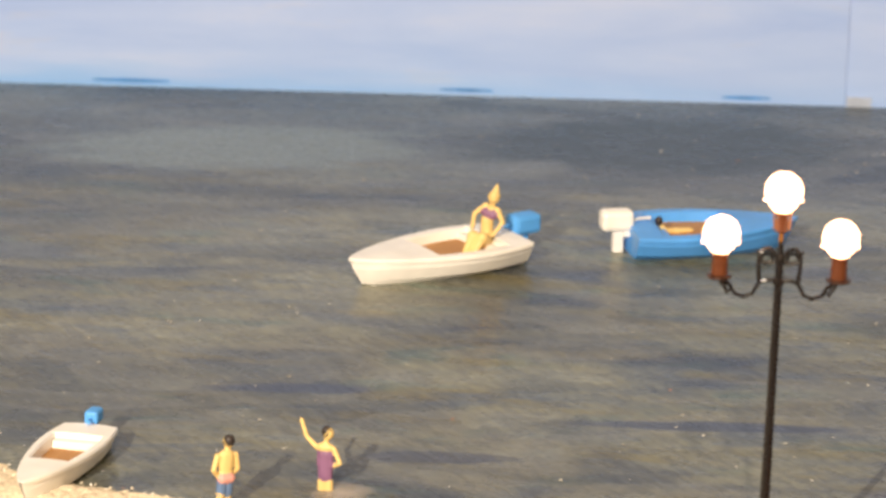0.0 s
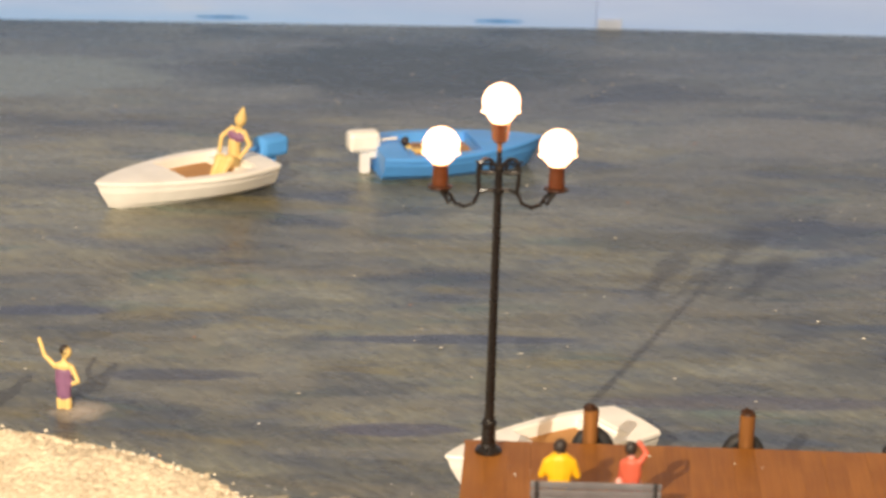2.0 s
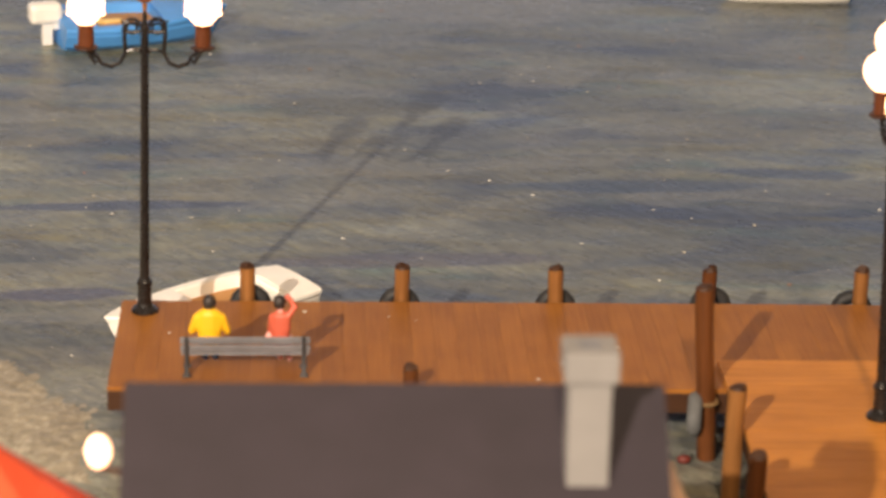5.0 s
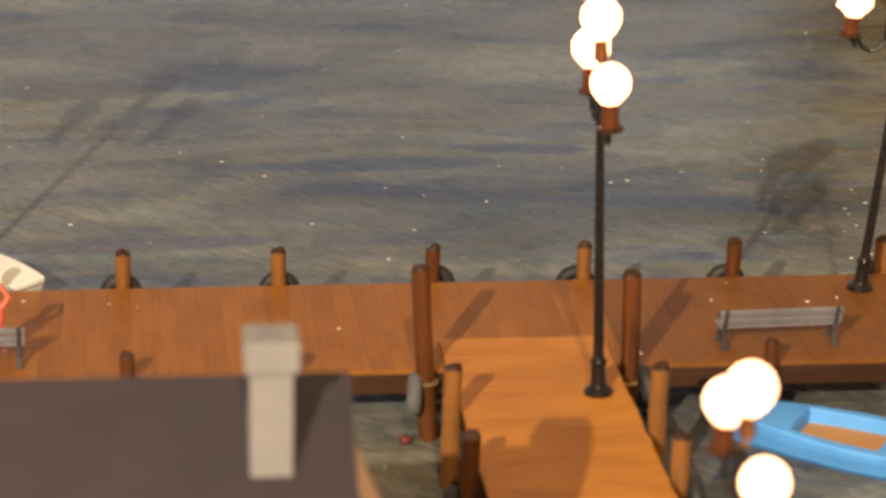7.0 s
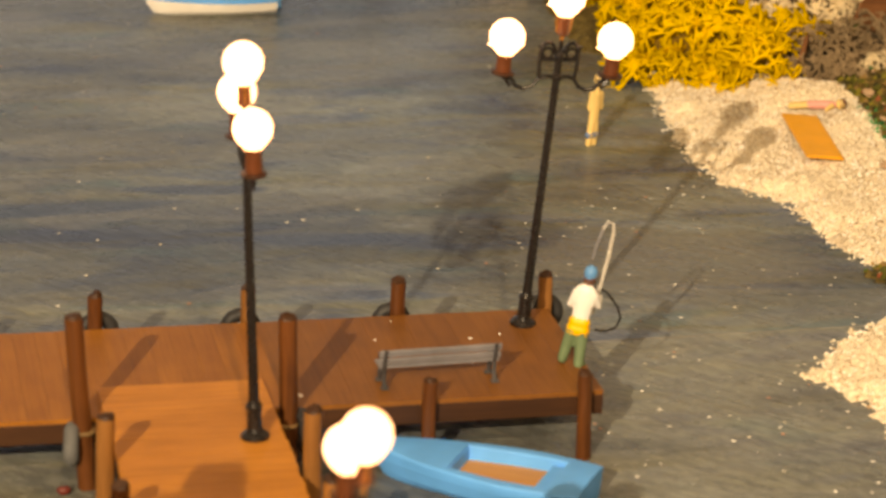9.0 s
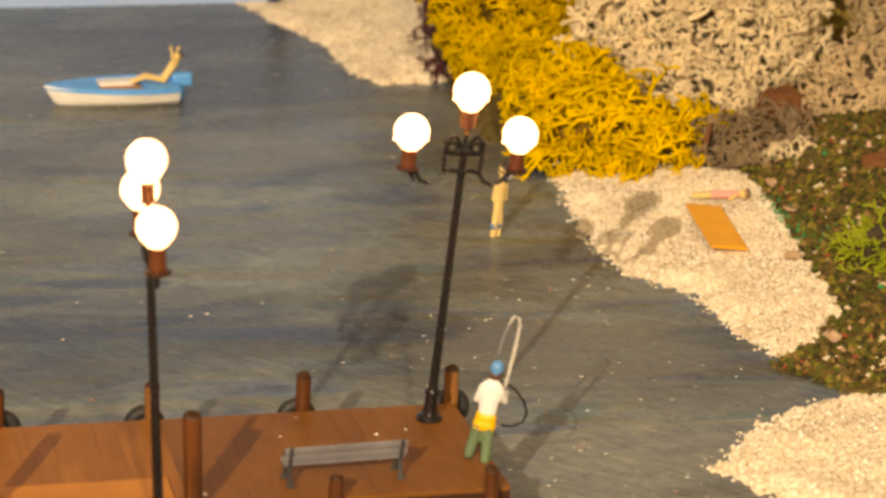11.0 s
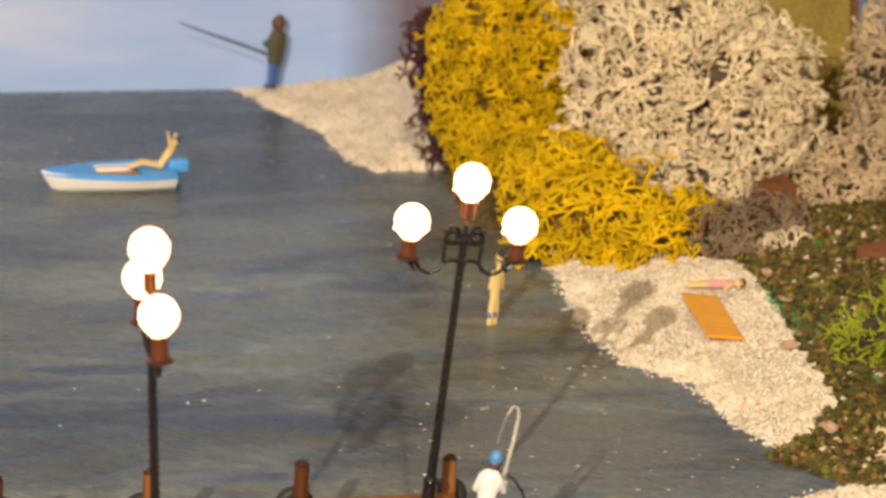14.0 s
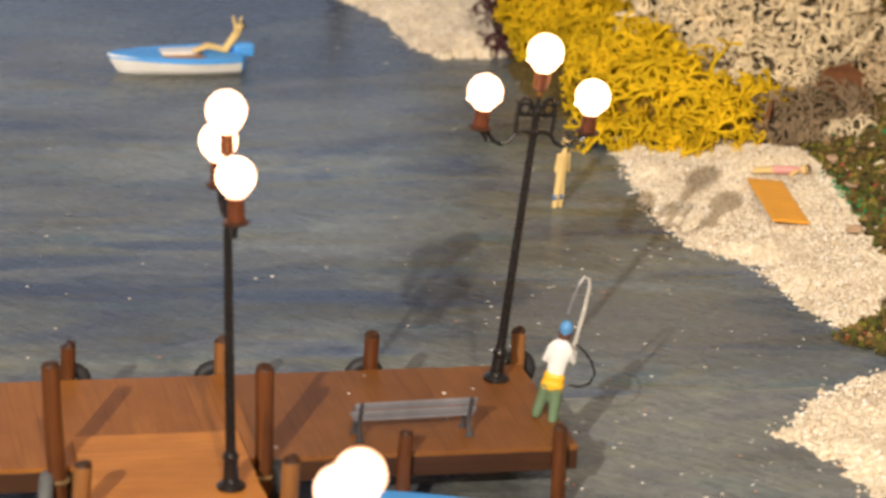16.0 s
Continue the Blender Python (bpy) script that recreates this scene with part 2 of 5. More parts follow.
def backdrop_material():
    m, nt, b = material("painted_sky", 0.75)
    tc = nt.nodes.new("ShaderNodeTexCoord")
    sep = nt.nodes.new("ShaderNodeSeparateXYZ")
    nt.links.new(tc.outputs["Object"], sep.inputs[0])
    z = math_node(nt, "MULTIPLY", sep.outputs["Z"], 1000.0)
    cloud = noise_tex(nt, place(nt, (0.008, 0.02, 0.05)), 1.0, 5.0, 0.6, 0.3)
    col = ramp(nt, cloud, [(0.3, (0.40, 0.53, 0.82)), (0.55, (0.51, 0.62, 0.86)), (0.75, (0.66, 0.71, 0.86))])
    warm = noise_tex(nt, place(nt, (0.011, 0.02, 0.06)), 1.7, 3.0)
    col = mix(nt, ramp(nt, warm, [(0.62, (0, 0, 0)), (0.8, (0.5, 0.5, 0.5))]), col, (0.74, 0.66, 0.62))
    haze = ramp(nt, math_node(nt, "DIVIDE", z, 26.0), [(0.0, (0.7, 0.7, 0.7)), (1.0, (0, 0, 0))])
    blur = noise_tex(nt, place(nt, (0.013, 0.02, 0.03)), 1.4, 3.0)
    col = mix(nt, math_node(nt, "MULTIPLY", math_node(nt, "GREATER_THAN", blur, 0.0), math_node(nt, "MULTIPLY", blur, haze)), col, (0.44, 0.62, 0.88))
    # a brushed cyan band along the foot, strongest in the west
    band = math_node(nt, "MULTIPLY_ADD", noise_tex(nt, place(nt, (0.012, 0.02, 0.12)), 1.0, 4.0, 0.6, 0.4), 16.0, z)
    west = ramp(nt, math_node(nt, "MULTIPLY_ADD", sep.outputs["X"], -3.0, 0.05), [(0.0, (0.15, 0.15, 0.15)), (0.8, (0.75, 0.75, 0.75))])
    col = mix(nt, mix(nt, 1.0, west, ramp(nt, math_node(nt, "DIVIDE", band, 20.0), [(0.45, (1, 1, 1)), (0.85, (0, 0, 0))]), "MULTIPLY"), col, (0.26, 0.52, 0.86))
    # a dark brownish smudge on the board behind the bushes
    smudge_noise = noise_tex(nt, place(nt, (0.03, 0.03, 0.02)), 1.0, 4.0)
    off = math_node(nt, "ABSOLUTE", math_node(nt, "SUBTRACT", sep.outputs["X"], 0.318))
    smudge_edge = math_node(nt, "MULTIPLY_ADD", smudge_noise, 0.018, off)
    col = mix(nt, ramp(nt, math_node(nt, "MULTIPLY", smudge_edge, 10.0), [(0.20, (0.92, 0.92, 0.92)), (0.44, (0, 0, 0))]), col, (0.17, 0.12, 0.12))
    col = mix(nt, 1.0, col, (0.77, 0.85, 1.0), "MULTIPLY")
    nt.links.new(col, b.inputs["Base Color"])
    relief(nt, b, noise_tex(nt, place(nt, (0.3, 0.3, 0.3)), 1.0, 4.0), 0.15, 0.1)
    return m


def speckled(name, stops, rough=0.9, grain=1.1, bump=0.6, specular=0.2):
    """Loose grains of several colours."""
    m, nt, b = material(name, rough, 0.0, specular)
    fine = noise_tex(nt, place(nt, (grain, grain, grain)), 1.0, 4.0, 0.7)
    big = noise_tex(nt, place(nt, (0.07, 0.07, 0.07)), 1.0, 3.0)
    col = ramp(nt, fine, stops)
    col = mix(nt, 1.0, col, ramp(nt, big, [(0.35, (0.8, 0.78, 0.75)), (0.62, (1.05, 1.04, 1.0))]), "MULTIPLY")
    nt.links.new(col, b.inputs["Base Color"])
    relief(nt, b, fine, bump, 0.35)
    return m


def islands(name, stops, rough=0.8, step=True):
    """Small loose pieces, each with a colour of its own."""
    m, nt, b = material(name, rough, 0.0, 0.25)
    geo = nt.nodes.new("ShaderNodeNewGeometry")
    r = ramp(nt, geo.outputs["Random Per Island"], stops)
    if step:
        r.node.color_ramp.interpolation = "CONSTANT"
    fine = noise_tex(nt, place(nt, (0.9, 0.9, 0.9)), 1.0, 3.0)
    nt.links.new(mix(nt, 1.0, r, ramp(nt, fine, [(0.3, (0.75, 0.75, 0.75)), (0.7, (1.1, 1.1, 1.1))]), "MULTIPLY"), b.inputs["Base Color"])
    return m


def glowing(name, colour, strength):
    m, nt, b = material(name, 0.3)
    b.inputs["Base Color"].default_value = (0.9, 0.88, 0.82, 1)
    b.inputs["Emission Color"].default_value = rgba(colour)
    b.inputs["Emission Strength"].default_value = strength
    return m


WATER = water_material()
SKY = backdrop_material()
DECK = wood("deck_wood", (0.212, 0.073, 0.012), (0.338, 0.134, 0.024), "y", 0.5, True, 1.6)
DECK_DARK = wood("dark_deck_wood", (0.148, 0.053, 0.011), (0.235, 0.094, 0.021), "y", 0.5, True, 1.6)
WALKWAY = wood("walkway_wood", (0.33, 0.120, 0.019), (0.56, 0.232, 0.045), "x", 0.5)
POST = wood("post_wood", (0.138, 0.05704, 0.0184), (0.3128, 0.138, 0.0414), "z", 0.45, True, 0.9)
POST_DARK = wood("dark_post_wood", (0.045, 0.015, 0.005), (0.15, 0.050, 0.014), "z", 0.45, True, 0.9)
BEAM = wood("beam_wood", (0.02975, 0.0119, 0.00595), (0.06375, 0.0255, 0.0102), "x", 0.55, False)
RUBBER = plain("tyre_rubber", (0.022, 0.022, 0.024), 0.6, vary=0.2)
RUBBER_GREY = plain("dusty_tyre_rubber", (0.12, 0.125, 0.13), 0.7, vary=0.25)
BLACK = plain("black_lacquer", (0.012, 0.010, 0.010), 0.28, 0.0, vary=0.2)
BROWN = plain("dark_bronze", (0.055, 0.022, 0.012), 0.35, 0.3, vary=0.2)
SOCKET = plain("amber_socket", (0.115, 0.032, 0.010), 0.35, 0.0, vary=0.2)
GLOBE = glowing("lit_globe", (1.0, 0.50, 0.27), 6.0)
WHITE_HULL = plain("cream_plastic", (0.93, 0.91, 0.86), 0.42, vary=0.05)
BLUE_HULL = plain("blue_plastic", (0.09, 0.36, 0.88), 0.38, vary=0.07)
SKY_HULL = plain("light_blue_plastic", (0.09, 0.38, 0.90), 0.5, vary=0.06)
TAN = wood("tan_floor", (0.40, 0.19, 0.06), (0.56, 0.30, 0.11), "x", 0.6, False)
WHITE = plain("white_paint", (0.82, 0.81, 0.79), 0.5, vary=0.05)
BENCH_GREY = plain("bench_grey", (0.20, 0.20, 0.22), 0.45, vary=0.18)
BENCH_IRON = plain("bench_iron", (0.055, 0.055, 0.06), 0.45, vary=0.2)
SAND = speckled("pale_sand", [(0.25, (0.47, 0.39, 0.29)), (0.45, (0.76, 0.66, 0.51)), (0.7, (0.92, 0.84, 0.69))])
WET_SAND = speckled("wet_sand", [(0.25, (0.20, 0.18, 0.14)), (0.5, (0.33, 0.30, 0.24)), (0.75, (0.55, 0.50, 0.42))], 0.5, 0.35, 0.5, 0.4)
SOIL = speckled("brown_soil", [(0.3, (0.051, 0.03825, 0.0136)), (0.5, (0.119, 0.08925, 0.02975)), (0.72, (0.221, 0.17, 0.068))], 0.95, 0.8)
TURF = speckled("grass_mat", [(0.3, (0.16, 0.15, 0.03)), (0.55, (0.33, 0.23, 0.06)), (0.75, (0.48, 0.29, 0.10))], 0.95, 0.9)
ROOF = plain("slate_roof", (0.02296, 0.0164, 0.0246), 0.55, vary=0.1)
CHIMNEY = plain("grey_render", (0.243, 0.234, 0.2295), 0.75, vary=0.05)
CREAM = plain("cream_board", (0.75, 0.50, 0.34), 0.6, vary=0.06)
BUOY_RED = plain("faded_red_paint", (0.13, 0.018, 0.012), 0.6, vary=0.2)
AMBER = plain("amber_metal", (0.45, 0.20, 0.05), 0.3, 0.6, vary=0.1)
RED = plain("red_canvas", (0.75, 0.09, 0.03), 0.7, vary=0.08)
TOWEL = plain("orange_plastic", (0.85, 0.40, 0.03), 0.5, vary=0.05)
SKIN = plain("yellow_flesh_plastic", (0.80, 0.58, 0.23), 0.5, vary=0.05)
PINK = plain("pink_paint", (0.75, 0.36, 0.32), 0.5, vary=0.06)
HAIR = plain("dark_hair_paint", (0.03, 0.022, 0.02), 0.5)
PURPLE = plain("purple_paint", (0.27, 0.13, 0.25), 0.5)
NAVY = plain("blue_trunks_paint", (0.11, 0.19, 0.36), 0.5)
YELLOW = plain("yellow_shirt_paint", (0.88, 0.48, 0.015), 0.5, vary=0.05)
CORAL = plain("red_shirt_paint", (0.62, 0.12, 0.07), 0.5)
GREEN = plain("green_trouser_paint", (0.13, 0.20, 0.11), 0.6)
OLIVE = plain("olive_jacket_paint", (0.085, 0.08, 0.04), 0.6)
BLUE_CLOTH = plain("blue_trouser_paint", (0.05, 0.14, 0.42), 0.6)
CAP_BLUE = plain("blue_cap_paint", (0.09, 0.27, 0.55), 0.5)
BROWN_SKIN = plain("brown_hat_paint", (0.12, 0.05, 0.03), 0.6)
BLUE_PAINT = plain("blue_sky_paint", (0.06, 0.26, 0.68), 0.7, vary=0.15)
SEAM = plain("sheet_edge", (0.24, 0.23, 0.21), 0.6, vary=0.2)
PALE = plain("pale_strip_paint", (0.46, 0.54, 0.70), 0.7, vary=0.12)
WIRE = plain("silver_wire", (0.75, 0.72, 0.66), 0.25, 0.5, vary=0.05)
LICHEN_YELLOW = plain("yellow_lichen", (0.74, 0.49, 0.006), 0.85, vary=0.22, grain=0.25, specular=0.15)
LICHEN_WHITE = plain("bleached_lichen", (0.85, 0.71, 0.47), 0.85, vary=0.18, grain=0.25, specular=0.15)
LICHEN_GREY = plain("grey_brown_lichen", (0.63, 0.485, 0.30), 0.85, vary=0.2, grain=0.25, specular=0.15)
# darker copy of the grey lichen, with the slope foot's shade in its colour
LICHEN_SHADED = plain("shaded_brown_lichen", (0.30, 0.22, 0.135), 0.85, vary=0.25, grain=0.25, specular=0.15)
LICHEN_GREEN = plain("green_lichen", (0.32, 0.38, 0.03), 0.85, vary=0.2, grain=0.25, specular=0.15)
LICHEN_MAROON = plain("maroon_lichen", (0.10, 0.035, 0.04), 0.85, vary=0.2, grain=0.25, specular=0.15)
# fillers inside the bushes, darkened to paint the shade between the twigs
SHADE_CORE_YELLOW = plain("yellow_shade_core", (0.22, 0.125, 0.006), 0.95, vary=0.3, grain=0.4, bump=0.6)
SHADE_CORE_WHITE = plain("pale_shade_core", (0.12, 0.088, 0.052), 0.95, vary=0.3, grain=0.4, bump=0.6)
SHADE_CORE_DARK = plain("dark_shade_core", (0.07, 0.05, 0.03), 0.95, vary=0.3, grain=0.4, bump=0.6)
BARK = wood("bark", (0.085, 0.032, 0.012), (0.24, 0.10, 0.04), "x", 0.85, False, 0.5)
PLASTER = plain("room_plaster", (0.34, 0.32, 0.29), 0.9, vary=0.04, grain=0.02)
CARPET = plain("room_floor", (0.20, 0.17, 0.14), 0.9, vary=0.1, grain=0.05)
FLAKES = islands("white_flakes", [(0.0, (0.93, 0.91, 0.86)), (0.6, (0.75, 0.70, 0.60)), (0.86, (0.55, 0.30, 0.22)), (0.94, (0.45, 0.5, 0.5))])
CRUMBS = islands("sand_crumbs", [(0.0, (0.82, 0.75, 0.62)), (0.4, (0.70, 0.62, 0.48)), (0.75, (0.9, 0.86, 0.78)), (0.93, (0.45, 0.32, 0.2))])
FLOCK = islands("flock", [(0.0, (0.085, 0.088, 0.014)), (0.30, (0.145, 0.095, 0.026)), (0.50, (0.040, 0.036, 0.011)), (0.70, (0.20, 0.175, 0.024)), (0.84, (0.27, 0.17, 0.06)), (0.945, (0.66, 0.58, 0.42)), (0.966, (0.27, 0.075, 0.035)), (0.983, (0.03, 0.26, 0.09)), (0.988, (0.72, 0.48, 0.36))])
EMERALD = islands("green_flock", [(0.0, (0.02, 0.26, 0.09)), (0.4, (0.05, 0.34, 0.12)), (0.75, (0.03, 0.17, 0.05))])
LEAF = plain("dry_leaf", (0.58, 0.40, 0.26), 0.7, vary=0.15)
ROPE = plain("rope", (0.22, 0.13, 0.05), 0.8, vary=0.2)


def foam_material():
    m, nt, b = material("foam", 0.5)
    b.inputs["Base Color"].default_value = (0.62, 0.56, 0.50, 1)
    tc = nt.nodes.new("ShaderNodeTexCoord")
    far = nt.nodes.new("ShaderNodeVectorMath")
    far.operation = "LENGTH"
    nt.links.new(tc.outputs["Object"], far.inputs[0])
    ragged = math_node(nt, "MULTIPLY_ADD", noise_tex(nt, place(nt, (0.25, 0.4, 0.3)), 1.0, 4.0), 0.008, far.outputs["Value"])
    nt.links.new(ramp(nt, math_node(nt, "MULTIPLY", ragged, 60.0), [(0.2, (0.6, 0.6, 0.6)), (0.7, (0, 0, 0))]), b.inputs["Alpha"])
    return m


FOAM = foam_material()

# ---- building helpers: all shapes are given in millimetres ----


def finish(bm, name, mats, smooth=False):
    for v in bm.verts:
        v.co *= MM
    bmesh.ops.recalc_face_normals(bm, faces=bm.faces[:])
    me = bpy.data.meshes.new(name)
    bm.to_mesh(me)
    bm.free()
    for m in mats if isinstance(mats, (list, tuple)) else [mats]:
        me.materials.append(m)
    if smooth:
        me.shade_smooth()
    return me


def part(name, bm, mats, parent=None, label="", smooth=False):
    """Links a bmesh as one mesh object, under a thing or a part if one is given."""
    ob = new(name, finish(bm, name, mats, smooth))
    ob.parent = parent
    return tagged(ob, label)


def piece(name, me, parent, m):
    ob = new(name, me)
    ob.parent = parent
    ob.matrix_basis = m
    return ob


def at(x, y, z, rx=0, ry=0, rz=0):
    return pose(x * MM, y * MM, z * MM, rx, ry, rz)


def thing(name, m, label, category, group="", kind=""):
    ob = new(name)
    ob.empty_display_size = 0.005
    ob.matrix_basis = m
    return tagged(ob, label, category, group, kind)


def box(bm, x0, y0, z0, x1, y1, z1, bevel=0.0, mat=0):
    r = bmesh.ops.create_cube(bm, size=1)
    c, s = Vector(((x0 + x1) / 2, (y0 + y1) / 2, (z0 + z1) / 2)), (x1 - x0, y1 - y0, z1 - z0)
    for v in r["verts"]:
        v.co = Vector([c[i] + v.co[i] * s[i] for i in range(3)])
    faces = {f for v in r["verts"] for f in v.link_faces}
    if bevel:
        edges = list({e for v in r["verts"] for e in v.link_edges})
        out = bmesh.ops.bevel(bm, geom=edges, offset=bevel, segments=2, affect="EDGES", profile=0.5)
        faces = set(out["faces"]) | {f for f in faces if f.is_valid}
    for f in faces:
        f.material_index = mat
    return bm


def lathe(bm, profile, sides=16, centre=(0, 0, 0), mat=0):
    """A turned shape from rows of (radius, height)."""
    rings = []
    for r, z in profile:
        rings.append([bm.verts.new((centre[0] + r * math.cos(2 * math.pi * k / sides), centre[1] + r * math.sin(2 * math.pi * k / sides), centre[2] + z)) for k in range(sides)])
    for a, b in zip(rings, rings[1:]):
        for k in range(sides):
            bm.faces.new((a[k], a[(k + 1) % sides], b[(k + 1) % sides], b[k])).material_index = mat
    for ring in (rings[0], rings[-1]):
        bm.faces.new(ring).material_index = mat
    return bm


def tube(bm, points, radii, sides=8, mat=0, caps=True):
    """A bent round bar through the points."""
    pts = [Vector(p) for p in points]
    if isinstance(radii, (int, float)):
        radii = [radii] * len(pts)
    rings, side = [], None
    for i, p in enumerate(pts):
        way = (pts[min(i + 1, len(pts) - 1)] - pts[max(i - 1, 0)]).normalized()
        if side is None:
            side = way.orthogonal().normalized()
        side = (side - way * side.dot(way)).normalized()
        up = way.cross(side)
        rings.append([bm.verts.new(p + radii[i] * (math.cos(2 * math.pi * k / sides) * side + math.sin(2 * math.pi * k / sides) * up)) for k in range(sides)])
    for a, b in zip(rings, rings[1:]):
        for k in range(sides):
            bm.faces.new((a[k], a[(k + 1) % sides], b[(k + 1) % sides], b[k])).material_index = mat
    if caps:
        for ring in (rings[0], rings[-1]):
            bm.faces.new(ring).material_index = mat
    return bm


def limb(bm, p, q, r0, r1, mat=0):
    """A bar with rounded ends."""
    p, q = Vector(p), Vector(q)
    way = (q - p).normalized()
    pts = [p - way * r0 * 0.95, p - way * r0 * 0.7, p - way * r0 * 0.3, p, p.lerp(q, 0.5), q, q + way * r1 * 0.3, q + way * r1 * 0.7, q + way * r1 * 0.95]
    rad = [r0 * 0.3, r0 * 0.72, r0 * 0.95, r0, (r0 + r1) / 2, r1, r1 * 0.95, r1 * 0.72, r1 * 0.3]
    return tube(bm, pts, rad, 9, mat)


def ring_shape(bm, big, small, axis="y", sides=20, tube_sides=8, centre=(0, 0, 0), mat=0):
    grid = []
    for i in range(sides):
        a = 2 * math.pi * i / sides
        row = []
        for k in range(tube_sides):
            b = 2 * math.pi * k / tube_sides
            r = big + small * math.cos(b)
            u, v, w = r * math.cos(a), r * math.sin(a), small * math.sin(b)
            co = {"y": (u, w, v), "x": (w, u, v), "z": (u, v, w)}[axis]
            row.append(bm.verts.new(Vector(co) + Vector(centre)))
        grid.append(row)
    for i in range(sides):
        for k in range(tube_sides):
            bm.faces.new((grid[i][k], grid[(i + 1) % sides][k], grid[(i + 1) % sides][(k + 1) % tube_sides], grid[i][(k + 1) % tube_sides])).material_index = mat
    return bm


def thicken(bm, t):
    """Gives an open sheet a thickness, away from its face normals."""
    bm.normal_update()
    faces, rims = list(bm.faces), [e for e in bm.edges if len(e.link_faces) == 1]
    twin = {v: bm.verts.new(v.co - v.normal * t) for v in list(bm.verts)}
    for f in faces:
        bm.faces.new([twin[v] for v in reversed(f.verts)])
    for e in rims:
        p, q = e.verts
        bm.faces.new((p, q, twin[q], twin[p]))


def ball(bm, centre, r, squash=(1, 1, 1), rings=8, sides=12, mat=0):
    prof = [(max(0.02, r * math.sin(math.pi * i / rings)), -r * math.cos(math.pi * i / rings)) for i in range(rings + 1)]
    before = set(bm.verts)
    lathe(bm, prof, sides, (0, 0, 0), mat)
    for v in set(bm.verts) - before:
        v.co = Vector([v.co[i] * squash[i] + centre[i] for i in range(3)])
    return bm


# ---- the setting: room, plinth, water board, backdrop, shores ----


def slab(name, x0, y0, z0, x1, y1, z1, mat, label):
    ob = part(name, box(bmesh.new(), x0, y0, z0, x1, y1, z1), mat)
    return tagged(ob, label, "structure", kind="structure")


# unseen box of plain slabs, added to bounce light back onto the layout
slab("floor", -800, -1700, -760, 960, 520, -750, CARPET, "plain dark floor, unseen, added for bounced light")
slab("ceiling", -800, -1700, 1350, 960, 520, 1360, PLASTER, "plain pale ceiling, unseen, added for bounced light")
slab("wall_north", -800, 520, -750, 960, 530, 1350, PLASTER, "plain pale wall behind the layout, unseen, added for bounced light")
slab("wall_south", -800, -1710, -750, 960, -1700, 1350, PLASTER, "plain pale wall behind the viewer, unseen, added for bounced light")
slab("wall_west", -810, -1700, -750, -800, 520, 1350, PLASTER, "plain pale side wall, unseen, added for bounced light")
slab("wall_east", 960, -1700, -750, 970, 520, 1350, PLASTER, "plain pale side wall, unseen, added for bounced light")
slab("plinth", -480, -330, -750, 640, 470, -12, CARPET, "plain closed base that carries the model landscape")

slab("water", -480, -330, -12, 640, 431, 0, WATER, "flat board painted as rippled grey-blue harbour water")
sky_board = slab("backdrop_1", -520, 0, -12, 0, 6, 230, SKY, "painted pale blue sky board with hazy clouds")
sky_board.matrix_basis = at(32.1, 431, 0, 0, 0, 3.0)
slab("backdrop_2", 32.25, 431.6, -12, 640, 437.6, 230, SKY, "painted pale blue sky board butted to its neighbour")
slab("trim", 32.6, 430.9, 0, 41, 431.6, 3.4, PALE, "small pale cover strip at the foot of the sky board seam")
for x, wide, high in ((-262, 27, 1.6), (-140, 18, 1.4), (-42, 16, 1.5)):
    bm = bmesh.new()
    ring = [bm.verts.new((x + wide * t + random.uniform(-0.6, 0.6), -0.06, 1.3 + high * (0.5 + s * (0.5 - 0.28 * abs(2 * t - 1))))) for s in (-1, 1) for t in ((0, 0.2, 0.4, 0.6, 0.8, 1) if s < 0 else (1, 0.8, 0.6, 0.4, 0.2, 0))]
    bm.faces.new(ring)
    thicken(bm, 0.12)
    stroke = part("trim", bm, BLUE_PAINT)
    stroke.matrix_basis = at(32.1, 431, 0, 0, 0, 3.0)
    tagged(stroke, "short stroke of bright blue paint on the sky board", "paint stroke", kind="structure")


seam = slab("trim", 0, -0.2, 0, 78, 0.2, 0.12, SEAM, "thin grey edge where two water sheets meet")
seam.matrix_basis = at(217, 12.75, 0, 0, 0, 1.25)


def inside_distance(px, py, poly):
    """Signed distance to a polygon, positive inside."""
    poly = np.array(poly, float)
    d = np.full(px.shape, 1e9)
    inside = np.zeros(px.shape, bool)
    for (x0, y0), (x1, y1) in zip(poly, np.roll(poly, -1, 0)):
        ex, ey = x1 - x0, y1 - y0
        t = np.clip(((px - x0) * ex + (py - y0) * ey) / (ex * ex + ey * ey), 0, 1)
        d = np.minimum(d, np.hypot(px - x0 - t * ex, py - y0 - t * ey))
        cross = ((y0 > py) != (y1 > py)) & (px < ex * (py - y0) / (ey + 1e-12) + x0)
        inside ^= cross
    return np.where(inside, d, -d)


def wobble(px, py, size, seed):
    return np.array([noise.noise((x / size, y / size, seed)) for x, y in zip(px.ravel(), py.ravel())]).reshape(px.shape)


